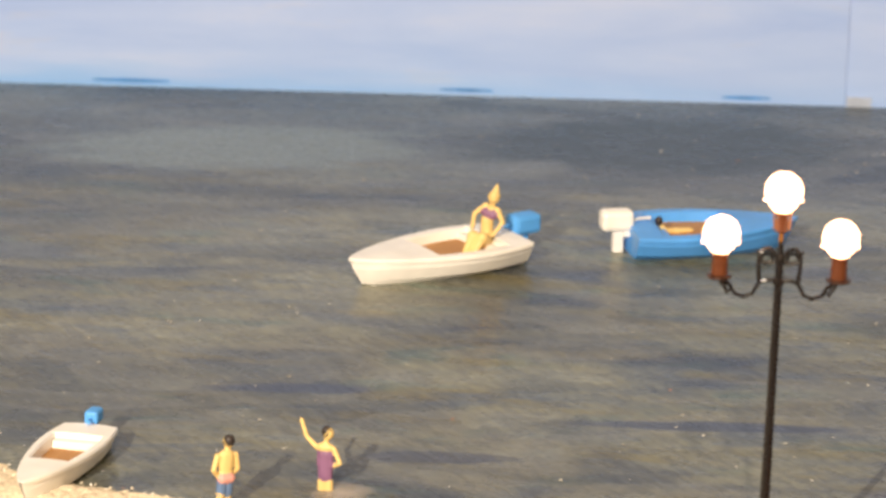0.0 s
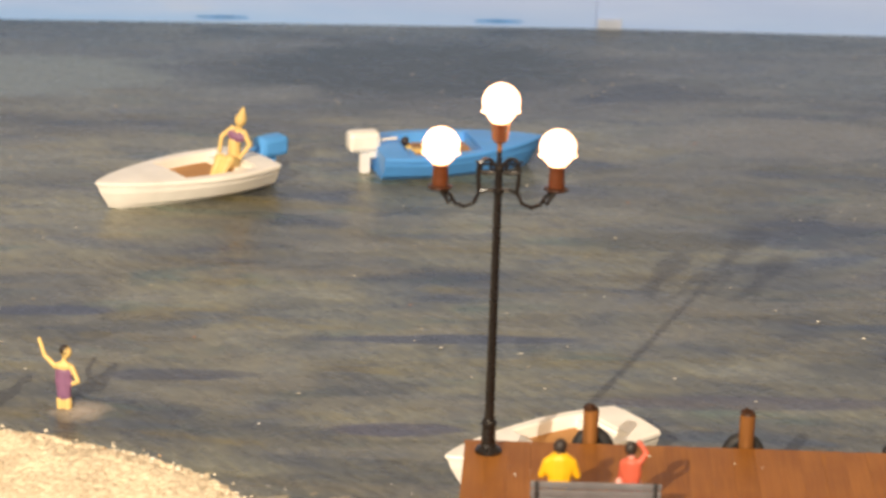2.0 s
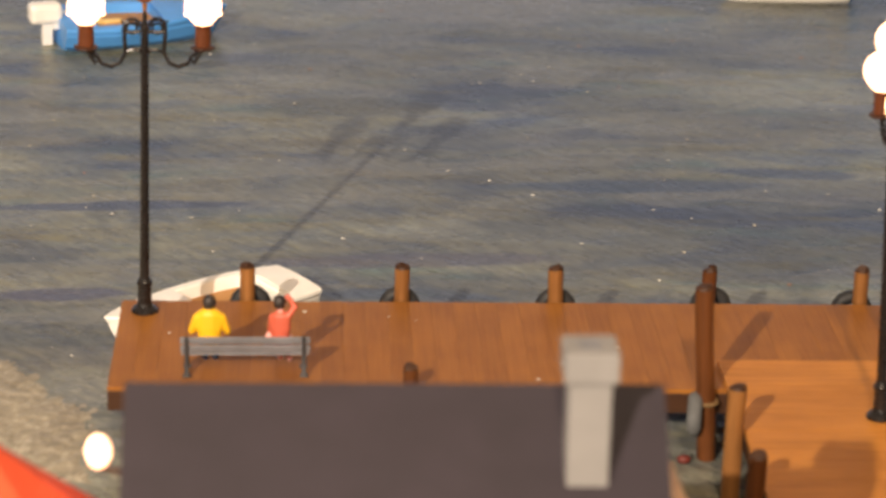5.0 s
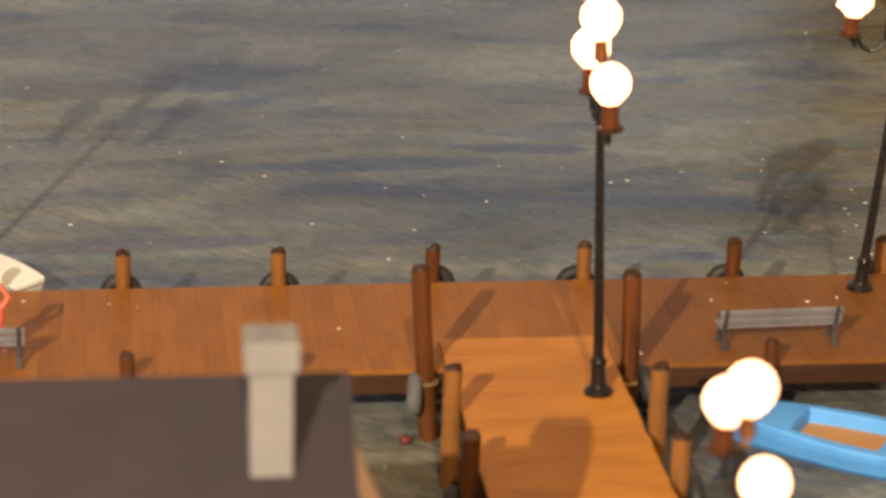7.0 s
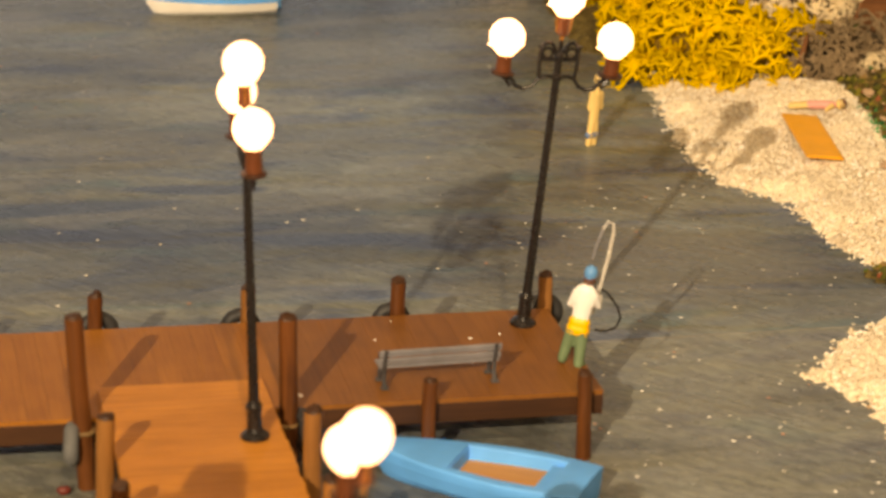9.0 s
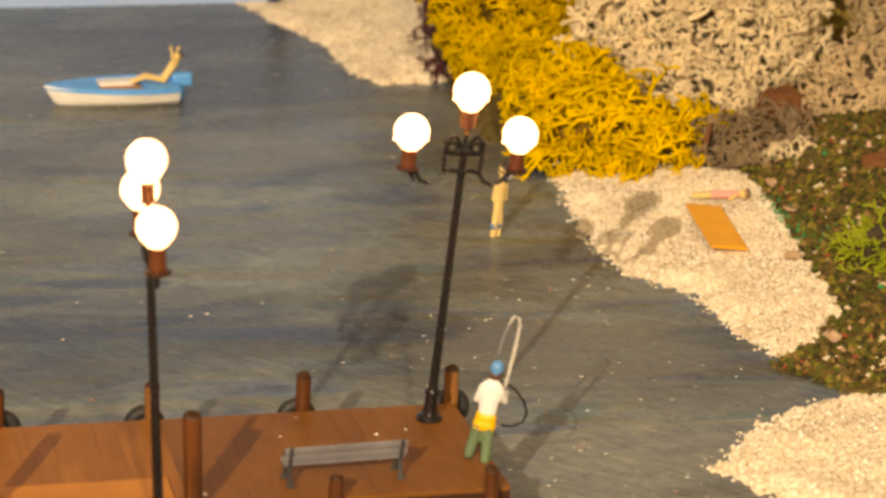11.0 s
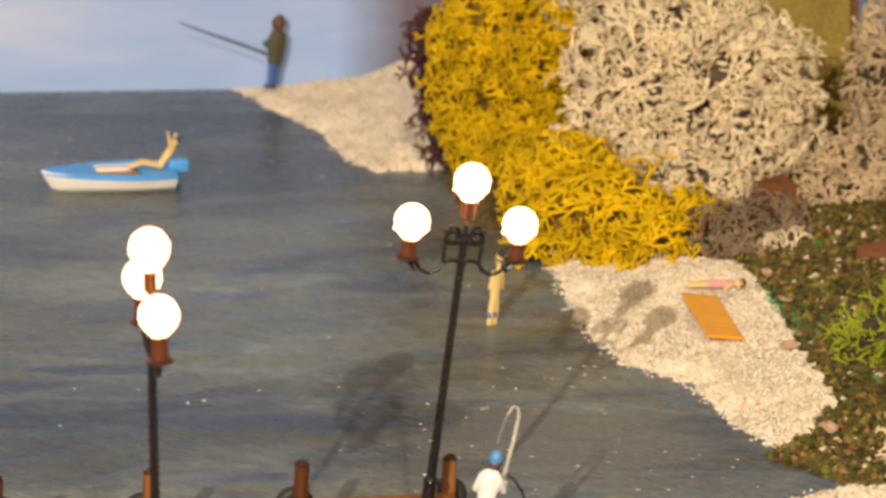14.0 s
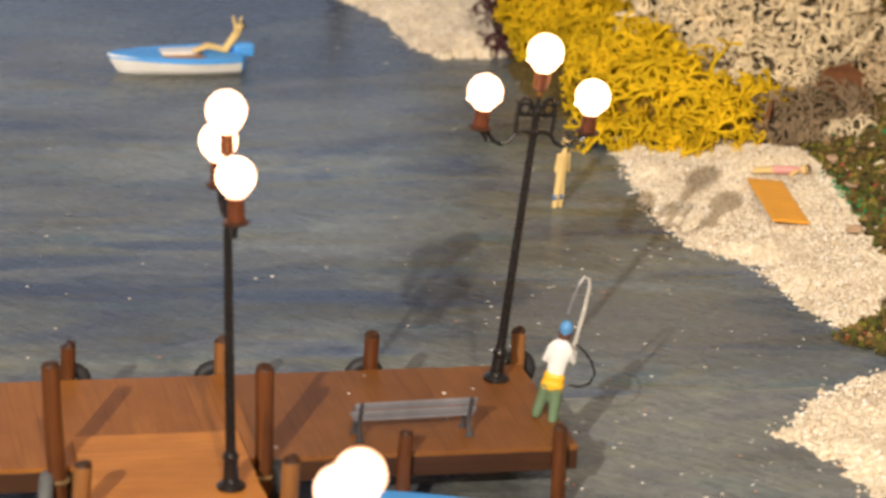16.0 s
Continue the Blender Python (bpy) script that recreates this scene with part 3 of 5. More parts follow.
def shore(name, poly, step, height, mat, label, rise=0.35, rough=0.35, slope=None, ragged=2.0, seed=1.0):
    """A heap of loose grains with a ragged edge; slope(x, y) adds the lie of the land."""
    poly = np.array(poly, float)
    lo, hi = poly.min(0) - 3, poly.max(0) + 3
    xs, ys = np.arange(lo[0], hi[0], step), np.arange(lo[1], hi[1], step)
    rng = np.random.default_rng(int(seed * 10))
    px, py = np.meshgrid(xs, ys)
    px, py = px + rng.uniform(-0.3, 0.3, px.shape) * step, py + rng.uniform(-0.3, 0.3, py.shape) * step
    d = inside_distance(px, py, poly) + ragged * wobble(px, py, 5.0, seed) + 0.6 * ragged * wobble(px, py, 1.8, seed + 7)
    z = np.clip(d * rise, -2.0, height) + np.where(d > 0, 1, 0.2) * (0.5 * height * wobble(px, py, 14.0, seed + 3) * (d > 3) + rng.uniform(-rough, rough, px.shape))
    if slope:
        z = z + np.where(d > 0, slope(px, py), 0)
    keep = z > -1.2
    index = -np.ones(px.shape, int)
    index[keep] = np.arange(keep.sum())
    verts = np.stack([px[keep], py[keep], z[keep]], 1) * MM
    faces = []
    a, b, c, e = index[:-1, :-1], index[:-1, 1:], index[1:, 1:], index[1:, :-1]
    ok = (a >= 0) & (b >= 0) & (c >= 0) & (e >= 0)
    faces = np.stack([a[ok], b[ok], c[ok], e[ok]], 1)
    me = bpy.data.meshes.new(name)
    me.from_pydata(verts.tolist(), [], faces.tolist())
    me.materials.append(mat)
    return tagged(new(name, me), label, "ground", kind="structure")


def far_slope(x, y):
    return np.clip((x - 258) * 0.10, 0, 7) + np.clip((x - 292) * 0.3, 0, 6)


def bank(x, y):
    return np.clip((x - 318) * 0.10, 0, 4)


def hill(x, y):
    return np.clip((x - 335) * 0.16, 0, 60) * np.clip((300 - y) / 60, 0.2, 1) + np.clip((y - 235) * 0.06, 0, 10) * np.clip((x - 300) / 40, 0, 1)


SAND_WEST = [(-260, 75), (-165, 52), (-155, 43), (-142, 40), (-122, 36), (-98, 31), (-82, 25), (-70, 20), (-58, 13), (-48, 3), (-42, -8), (-40, -60), (-260, -60)]
SAND_SHALLOW = [(-60, 2), (-44, -3), (-27, 0), (-18, -6), (-13, -18), (-3, -25), (-3, -60), (-60, -60)]
SAND_FAR = [(246, 431), (254, 402), (265, 365), (266, 330), (273, 314), (300, 316), (330, 330), (360, 431)]
SAND_EAST = [(303, 226), (297, 192), (291, 148), (293, 116), (305, 99), (306, 70), (310, 51), (322, 60), (337, 81), (341, 117), (349, 155), (352, 190), (330, 216)]
SAND_QUAY = [(272, -12), (288, 9), (299, 17), (312, 23), (360, 30), (360, -90), (300, -90), (280, -50), (279, -32)]
LAND = [(306, 46), (322, 60), (334, 78), (340, 117), (346, 155), (346, 190), (318, 218), (288, 245), (290, 300), (300, 330), (318, 431), (560, 431), (560, 0), (330, 8)]
shore("ground", LAND, 2.2, 1.6, SOIL, "brown earth bank strewn with flock behind the beach", 0.3, 0.5, hill, 2.5, 5.0)
shore("sand", SAND_WEST, 0.9, 2.2, SAND, "pale yellow sand beach of loose grains", 0.3, 0.32, None, 1.6, 1.0)
shore("sand", SAND_SHALLOW, 0.9, 0.5, WET_SAND, "wet greyish sand in the shallows beside the pier", 0.06, 0.12, None, 5.0, 2.0)
shore("sand", SAND_FAR, 1.0, 2.0, SAND, "pale sand spit of loose grains below the sky board", 0.3, 0.4, far_slope, 3.0, 3.0)
shore("sand", SAND_EAST, 0.8, 2.4, SAND, "pale coarse sand beach running along the bank", 0.35, 0.45, bank, 3.0, 4.0)
shore("sand", SAND_QUAY, 0.9, 2.4, SAND, "pale coarse sand heap at the near shore", 0.3, 0.45, None, 3.5, 6.0)
slab("quay", -480, -330, 0, 640, -150, 6, CHIMNEY, "plain raised quay on which the house stands")

# ---- the pier ----
pier = thing("pier", at(0, 0, 0), "brown stained wooden pier with planked deck on posts over painted water", "pier")
DECK_Z = 13.5
deck_frame = bmesh.new()
box(deck_frame, 0.5, -46, DECK_Z - 5.0, 217, -44.6, DECK_Z - 0.9, 0.15)
box(deck_frame, 0.5, -1.6, DECK_Z - 5.0, 217, -0.2, DECK_Z - 0.9, 0.15)
box(deck_frame, 0.5, -44.6, DECK_Z - 3.2, 1.9, -1.6, DECK_Z - 0.9, 0.15)
box(deck_frame, 215.6, -44.6, DECK_Z - 3.2, 217, -1.6, DECK_Z - 0.9, 0.15)
for yy in (-32, -18):
    box(deck_frame, 1.9, yy - 0.8, DECK_Z - 2.8, 215.6, yy + 0.8, DECK_Z - 0.9, 0.1)
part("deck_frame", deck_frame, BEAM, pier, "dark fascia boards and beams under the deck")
walk_frame = bmesh.new()
for xx in (119.4, 150.2):
    box(walk_frame, xx - 0.7, -149.5, DECK_Z - 3.0, xx + 0.7, -46.2, DECK_Z + 0.1, 0.15)
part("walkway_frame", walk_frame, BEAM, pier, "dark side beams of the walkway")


def post_mesh(name, radius, height, mat, seed):
    """A round timber with a worn, slightly domed top and a crooked line."""
    rng = random.Random(seed)
    pts = [(rng.uniform(-0.12, 0.12) + 0.0, rng.uniform(-0.12, 0.12), z) for z in (0, height * 0.35, height * 0.7, height - 0.7, height - 0.15, height)]
    bm = tube(bmesh.new(), pts, [radius * 1.03, radius, radius * 0.97, radius * 0.97, radius * 0.86, radius * 0.5], 14)
    for v in bm.verts:
        v.co += Vector((v.co.x, v.co.y, 0)) * 0.07 * noise.noise(Vector((v.co.x * 0.8, v.co.y * 0.8, v.co.z * 0.15 + seed)))
        v.co.z += 0.18 * noise.noise(v.co + Vector((seed, 0, 0)))
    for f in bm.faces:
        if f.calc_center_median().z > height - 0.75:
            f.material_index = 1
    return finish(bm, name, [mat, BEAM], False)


BACK_POST = [post_mesh("post", 1.62, 20.9, m, s) for m, s in ((POST, 1), (POST, 2), (POST_DARK, 3))]
FRONT_POST = [post_mesh("post", 1.45, 18.8, m, s) for m, s in ((POST, 4), (POST_DARK, 5))]
TALL_POST = [post_mesh("post", 1.8, h, POST_DARK, s) for h, s in ((35.5, 6), (33.5, 7))]
SIDE_POST = [post_mesh("post", 1.75, h, m, s) for h, m, s in ((24.6, POST, 8), (22.5, POST_DARK, 9), (26.4, POST, 10), (22.0, POST, 11))]
for k in range(7):
    piece("post", BACK_POST[(0, 1, 0, 2, 0, 2, 1)[k]], pier, at(26.0 + 31.8 * k, 2.0, 0, 0, 0, 53 * k))
for k, (x, y, m) in enumerate(((58, -47.6, 1), (89, -47.6, 0), (181.6, -47.6, 1))):
    piece("post", FRONT_POST[m], pier, at(x, y, 0, 0, 0, 71 * k))
piece("post", FRONT_POST[1], pier, at(213, -47.7, 0, 1, -2, 20))
piece("post", TALL_POST[0], pier, at(115.2, -48.0, 0, 0, -3.6, 0))
piece("post", TALL_POST[1], pier, at(154.0, -48.0, 0, 0, -1.0, 30))
for k, (x, y) in enumerate(((116.6, -70.5), (116.6, -96.5), (153.6, -77), (153.6, -98))):
    piece("post", SIDE_POST[k], pier, at(x, y, 0, 0, 0, 40 * k))

for x, z in ((115.0, 11.8), (153.9, 11.0)):
    part("rope_band", ring_shape(bmesh.new(), 1.95, 0.42, "z", 16, 6, (x - 0.4, -48.0, z)), ROPE, pier, "tan rope wound round a post")

buoy = thing("buoy", at(110.5, -50.6, 0), "small dark red mooring buoy floating beside the pier", "buoy")
part("float", ball(bmesh.new(), (0, 0, 0.9), 1.0, (1.4, 1, 0.9), 8, 12), BUOY_RED, buoy, smooth=True)
part("eyelet", ring_shape(bmesh.new(), 0.45, 0.14, "y", 12, 6, (0, 0, 2.1)), BENCH_IRON, buoy)

# ---- tyres hung on the posts as fenders ----


def tyre_thing(mat):
    bm = ring_shape(bmesh.new(), 2.85, 1.5, "y", 22, 10)
    for v in bm.verts:
        a = math.atan2(v.co.z, v.co.x)
        if abs(v.co.y) > 0.8:
            v.co.x *= 1 + 0.02 * math.cos(11 * a)
            v.co.z *= 1 + 0.02 * math.cos(11 * a)
    return bm


for k in range(7):
    t = part("tyre", tyre_thing(RUBBER), RUBBER, smooth=True)
    t.matrix_basis = at(26.0 + 31.8 * k + (0.6, -0.4, 0.3, 0.9, -1.2, -0.9, 0.6)[k], 4.6, 10.9 + (0.2, 0, -0.1, 0.5, -0.2, -0.5, 0)[k], 0, 5 * (k % 3 - 1), 0)
    tagged(t, "black rubber tyre hung on a pier post as a fender", "tyre", "fender tyres")
for x, y, z, rz, mat, txt in ((112.4, -48.6, 9.5, 80, RUBBER_GREY, "dusty grey rubber tyre hung on a tall mooring post"), (156.6, -49.0, 10.0, 100, RUBBER, "black rubber tyre hung on a tall mooring post"), (113.8, -95.5, 7.5, 85, RUBBER, "black rubber tyre hung beside the walkway"), (156.2, -98.5, 9, 95, RUBBER, "black rubber tyre hung beside the walkway")):
    t = part("tyre", tyre_thing(mat), mat, smooth=True)
    t.matrix_basis = at(x, y, z, 0, 0, rz)
    tagged(t, txt, "tyre", "fender tyres")

# ---- street lamps with three lit globes ----


def bulb(centre, radius, low):
    """A blown globe drawn down into a neck, with two small lugs on its collar."""
    bm = ball(bmesh.new(), centre, radius, (1, 1, 1.0), 12, 20)
    drop = centre[2] - low
    lathe(bm, [(1.75, low), (2.0, low + 0.5), (2.5, low + 0.9), (radius * 0.86, centre[2] - radius * 0.5)], 18, (centre[0], centre[1], 0))
    for s in (-1, 1):
        ball(bm, (centre[0] + s * radius * 0.88, centre[1], centre[2] - drop * 0.46), 0.6, (1, 1, 0.7), 6, 8)
    return bm


def street_lamp(lift=1.2, sag=0.7):
    """lift: how far the globes stand above a short socket; sag: how far the arms hang."""
    root = thing("street_lamp", at(0, 0, 0), "black ornate street lamp with three lit white globes", "lamp", "street lamps")
    part("base", lathe(bmesh.new(), [(2.75, 0), (2.75, 0.5), (2.3, 1.0), (1.7, 1.3), (1.45, 2.0), (1.35, 5.6), (1.6, 5.9), (1.6, 6.4), (1.25, 6.9), (1.1, 7.4)], 18), BLACK, root, smooth=False)
    part("pole", lathe(bmesh.new(), [(1.0, 7.4), (0.86, 30), (0.8, 54), (1.05, 54.3), (1.05, 55.3), (0.8, 55.6), (0.75, 58.6), (1.0, 58.9), (1.0, 59.6), (0.55, 60.2), (0.4, 63.2)], 14), BLACK, root)
    for s in (-1, 1):
        bm = bmesh.new()
        tube(bm, [(s * 0.8, 0, 54.9), (s * 2.4, 0, 55.0), (s * 3.8, 0, 54.4), (s * 4.8, 0, 53.0 - sag), (s * 6.6, 0, 52.2 - sag), (s * 8.4, 0, 52.9 - sag), (s * 9.4, 0, 54.3 - 0.5 * sag), (s * 11.2, 0, 55.0)], 0.42, 8)
        part("arm", bm, BLACK, root)
        bm = bmesh.new()
        tube(bm, [(s * 11.4, 0, 55.0), (s * 10.2, 0, 53.6 - 0.5 * sag), (s * 9.7, 0, 52.9 - sag), (s * 9.2, 0, 53.5 - sag)], [0.42, 0.42, 0.4, 0.3], 8)
        part("curl", bm, BLACK, root)
        bm = bmesh.new()
        tube(bm, [(s * 3.7, 0, 54.4), (s * 3.9, 0, 56.5), (s * 4.0, 0, 59.6 - sag), (s * 3.8, 0, 61.2 - sag), (s * 3.0, 0, 62.2 - 1.4 * sag), (s * 2.0, 0, 62.2 - 1.4 * sag), (s * 1.3, 0, 61.4 - sag), (s * 0.8, 0, 59.9)], 0.44, 8)
        tube(bm, [(s * 0.8, 0, 58.6), (s * 2.4, 0, 58.5), (s * 3.9, 0, 58.7)], 0.4, 8)
        tube(bm, [(s * 3.9, 0, 61.0 - sag), (s * 4.6, 0, 61.6 - sag)], [0.4, 0.2], 6)
        part("scroll", bm, BLACK, root)
        bm = ring_shape(bmesh.new(), 1.05, 0.3, "y", 14, 6, (s * 2.5, 0, 60.0 - sag))
        part("scroll_ring", bm, BLACK, root)
        bm = lathe(bmesh.new(), [(0.5, 54.8), (2.1, 55.1), (2.45, 55.4), (2.4, 55.7), (1.7, 55.9)], 16, (s * 11.4, 0, 0))
        part("tray", bm, BROWN, root)
        bm = lathe(bmesh.new(), [(1.6, 55.6), (1.62, 56.2), (1.5, 58.0 + lift), (1.62, 59.2 + lift)], 14, (s * 11.4, 0, 0))
        part("socket", bm, SOCKET, root, "dark brown bulb socket")
        part("globe", bulb((s * 11.4, 0, 62.7 + lift), 3.6, 59.1 + lift), GLOBE, root, "lit white globe", True)
    part("stem", tube(bmesh.new(), [(0, 0, 59.6), (0, 0, 61.6), (0, 0, 64.0 + lift)], [0.55, 0.4, 0.5], 8), AMBER, root, "amber metal stem")
    part("socket", lathe(bmesh.new(), [(0.9, 63.4 + lift), (1.35, 63.8 + lift), (1.25, 64.4 + lift), (1.2, 66.6 + lift), (1.3, 68.0 + lift)], 14), SOCKET, root, "dark brown bulb socket")
    for s in (-1, 1):
        part("contact_wire", tube(bmesh.new(), [(s * 1.3, 0, 64.0 + lift), (s * 1.5, 0, 66.0 + lift), (s * 1.6, 0, 68.2 + lift)], 0.22, 6), AMBER, root, "amber contact wire")
    part("globe", bulb((0, 0, 71.6 + lift), 3.7, 67.6 + lift), GLOBE, root, "lit white globe", True)
    return root


lamp = street_lamp()
lamp.matrix_basis = at(5.4, -6.2, DECK_Z, 0, 0.7, 4)
copy_thing(lamp, at(145.3, -61.8, 14.6, -2.1, 0, 89))
copy_thing(lamp, at(139.6, -191, 6.0, 0, -7, 91.5) @ Matrix.Scale(0.945, 4))
street_lamp(0.4, 0.1).matrix_basis = at(209.6, -8.3, DECK_Z, 4.0, 4.0, 2)

# ---- boats ----


def boat(label, length, beam, height, hull_mat, deck_mat, floor_mat, m, cockpit=(0.44, 0.86), group="boats", seat=True, stripe=None, depth=2.6):
    """An open boat, bow along +x, its keel at z = 0."""
    root = thing("boat", m, label, "boat", group)
    n = 26

    def half(u):
        return beam / 2 * min(1.0, (1 - (1 - u) ** 2.1) ** 0.78) * (1 - 0.24 * max(0.0, (u - 0.55) / 0.45) ** 2)

    def x_at(u, low):
        return length / 2 - u * length - (length * 0.085 * (1 - u) ** 2 if low else 0)

    def top(u):
        return height * (1 + 0.10 * (1 - u) ** 2)

    us = [(i / n) ** 1.25 for i in range(n + 1)]
    bm = bmesh.new()
    rows = []
    for u in us:
        b = max(half(u), 0.12)
        lift = 0.0 if u > 0.02 else 0.2
        prof = [(0.0, lift, 1.0), (0.62 * b, lift + 0.05, 1.0), (0.80 * b, 0.22 * height, 0.8), (0.94 * b, 0.66 * height, 0.35), (0.955 * b, top(u) - 1.3, 0.2), (b + 0.18, top(u) - 1.2, 0.15), (b + 0.2, top(u) - 0.35, 0.05), (b - 0.1, top(u), 0.0)]
        rows.append([[bm.verts.new((x_at(u, False) - w * length * 0.085 * (1 - u) ** 2, s * y, z)) for y, z, w in prof] for s in (1, -1)])
    for r0, r1 in zip(rows, rows[1:]):
        for side in (0, 1):
            for k in range(7):
                bm.faces.new((r0[side][k], r0[side][k + 1], r1[side][k + 1], r1[side][k]))
    for k in range(7):
        bm.faces.new((rows[-1][0][k], rows[-1][0][k + 1], rows[-1][1][k + 1], rows[-1][1][k]))
    bmesh.ops.remove_doubles(bm, verts=bm.verts[:], dist=0.03)
    hull = part("hull", bm, hull_mat, root, smooth=False)
    if stripe:
        bm = bmesh.new()
        for s in (1, -1):
            prev = None
            for u in us:
                b = max(half(u), 0.12)
                x = x_at(u, False) - 0.15 * length * 0.085 * (1 - u) ** 2
                row = [bm.verts.new((x, s * (b + 0.28), top(u) - z)) for z in (-0.12, 1.3)]
                if prev:
                    bm.faces.new((prev[0], prev[1], row[1], row[0]))
                prev = row
        thicken(bm, 0.3)
        part("rubbing_strake", bm, stripe, root)

    def deck_strip(u0, u1, inner0, name):
        bm = bmesh.new()
        steps = [u0 + (u1 - u0) * i / 10 for i in range(11)]
        prev = None
        for u in steps:
            b = max(half(u) - 0.05, 0.1)
            z = top(u) - 0.02
            camber = 0.05 * b
            row = [bm.verts.new((x_at(u, False), y * b, z + camber * (1 - y * y))) for y in (-1, -0.6, -0.2, 0.2, 0.6, 1)]
            if prev:
                for k in range(5):
                    bm.faces.new((prev[k], prev[k + 1], row[k + 1], row[k]))
            prev = row
        thicken(bm, 0.5)
        return part(name, bm, deck_mat, root)

    deck_strip(0.004, cockpit[0], 0, "foredeck")
    deck_strip(cockpit[1], 1.0, 0, "stern_deck")
    # side decks and the cockpit's walls
    bm = bmesh.new()
    steps = [cockpit[0] + (cockpit[1] - cockpit[0]) * i / 12 for i in range(13)]
    for s in (1, -1):
        prev = None
        for u in steps:
            b = half(u)
            inner = 0.74 * b
            row = [bm.verts.new((x_at(u, False), s * y, z)) for y, z in ((b - 0.1, top(u)), (inner + 0.3, top(u) + 0.05), (inner, top(u) - 0.3), (inner * 0.95, height - 3.4))]
            if prev:
                for k in range(3):
                    bm.faces.new((prev[k], prev[k + 1], row[k + 1], row[k]))
            prev = row
    part("gunwale", bm, deck_mat, root)
    bm = bmesh.new()
    for u in cockpit:
        b = 0.74 * half(u) + 0.2
        box(bm, x_at(u, False) - 0.25, -b, height - 3.6, x_at(u, False) + 0.25, b, top(u) - 0.25)
    part("bulkhead", bm, deck_mat, root)
    bm = bmesh.new()
    prev = None
    for u in steps:
        b = 0.73 * half(u)
        row = [bm.verts.new((x_at(u, False), s * b, z)) for s, z in ((1, height - depth), (-1, height - depth), (-1, height - depth - 0.6), (1, height - depth - 0.6))]
        if prev:
            for k in range(4):
                bm.faces.new((prev[k], prev[(k + 1) % 4], row[(k + 1) % 4], row[k]))
        else:
            bm.faces.new(row)
        prev = row
    bm.faces.new(prev)
    part("cockpit_floor", bm, floor_mat, root, "tan wooden floor")
    if seat:
        bm = bmesh.new()
        u = cockpit[1] - 0.03
        box(bm, x_at(u, False) - 1.2, -0.7 * half(u), height - 3.2, x_at(u, False) + 1.8, 0.7 * half(u), height - 0.9, 0.25)
        part("seat", bm, deck_mat, root)
    return root


def outboard(root, length, height, mat, leg_mat, size=1.0, lift=0.0):
    """An outboard engine on a boat's transom."""
    motor = new("outboard_motor", None)
    motor.empty_display_size = 0.003
    motor.parent = root
    motor.matrix_basis = at(-length / 2 - 1.0 * size, 0, height + lift)
    bm = bmesh.new()
    box(bm, -6.6 * size, -2.6 * size, -0.6 * size, 1.6 * size, 2.6 * size, 4.6 * size, 1.25 * size)
    part("cowling", bm, mat, motor, smooth=False)
    bm = bmesh.new()
    box(bm, -3.4 * size, -1.1 * size, -height - lift, -0.8 * size, 1.1 * size, -0.5 * size, 0.3)
    box(bm, -1.0 * size, -1.6 * size, -2.2 * size, 1.4 * size, 1.6 * size, -0.4 * size, 0.3)
    part("leg", bm, leg_mat, motor)
    bm = tube(bmesh.new(), [(1.4 * size, 0, 1.6 * size), (3.5 * size, 0.3, 2.0 * size), (6.2 * size, 0.6, 2.0 * size)], [0.45, 0.4, 0.5], 8)
    part("tiller", bm, leg_mat, motor)
    return motor


b1 = boat("cream white open motor boat with tan cockpit floor on the water", 53.5, 30.5, 7.4, WHITE_HULL, WHITE_HULL, TAN, at(-86.3, 212.4, 0, 0, 0, -139))
outboard(b1, 55.5, 7.2, SKY_HULL, SKY_HULL, 1.12)
b2 = boat("blue open motor boat with tan cockpit floor on the water", 50, 34, 7.6, BLUE_HULL, BLUE_HULL, TAN, at(-9.4, 249.1, 0, 0, 0, 17), (0.42, 0.86))
outboard(b2, 49, 7.2, WHITE_HULL, WHITE, 1.15)
b3 = boat("small cream rowing boat with its bow on the sand", 45, 16.5, 6.0, WHITE_HULL, WHITE_HULL, TAN, at(-148.8, 41.5, 0.5, 0, -3, -96), (0.38, 0.82))
outboard(b3, 45, 6.0, SKY_HULL, SKY_HULL, 0.62, 0.3)
b4 = boat("cream white open boat moored behind the pier", 48.5, 22.5, 7.0, WHITE_HULL, WHITE_HULL, TAN, at(16.4, 19.0, 0, 0, 0, -146), (0.42, 0.84))
b5 = boat("light blue open boat with tan cockpit floor moored at the pier", 46, 20, 6.4, SKY_HULL, SKY_HULL, TAN, at(188.4, -60.2, 0, 0, 0, 147), (0.42, 0.86))
b6 = boat("small speedboat with white hull and blue deck on open water", 41, 21, 5.6, WHITE_HULL, SKY_HULL, TAN, at(184.0, 301.5, 0, 0, 0, 183), (0.40, 0.74), "boats", False, SKY_HULL, 0.9)
part("seat", box(bmesh.new(), -9.0, -7.0, 4.2, 3.4, -1.2, 5.75, 0.3), WHITE, b6, "white bench seat")
outboard(b6, 39, 5.6, SKY_HULL, SKY_HULL, 0.8, -0.8)

# ---- benches ----


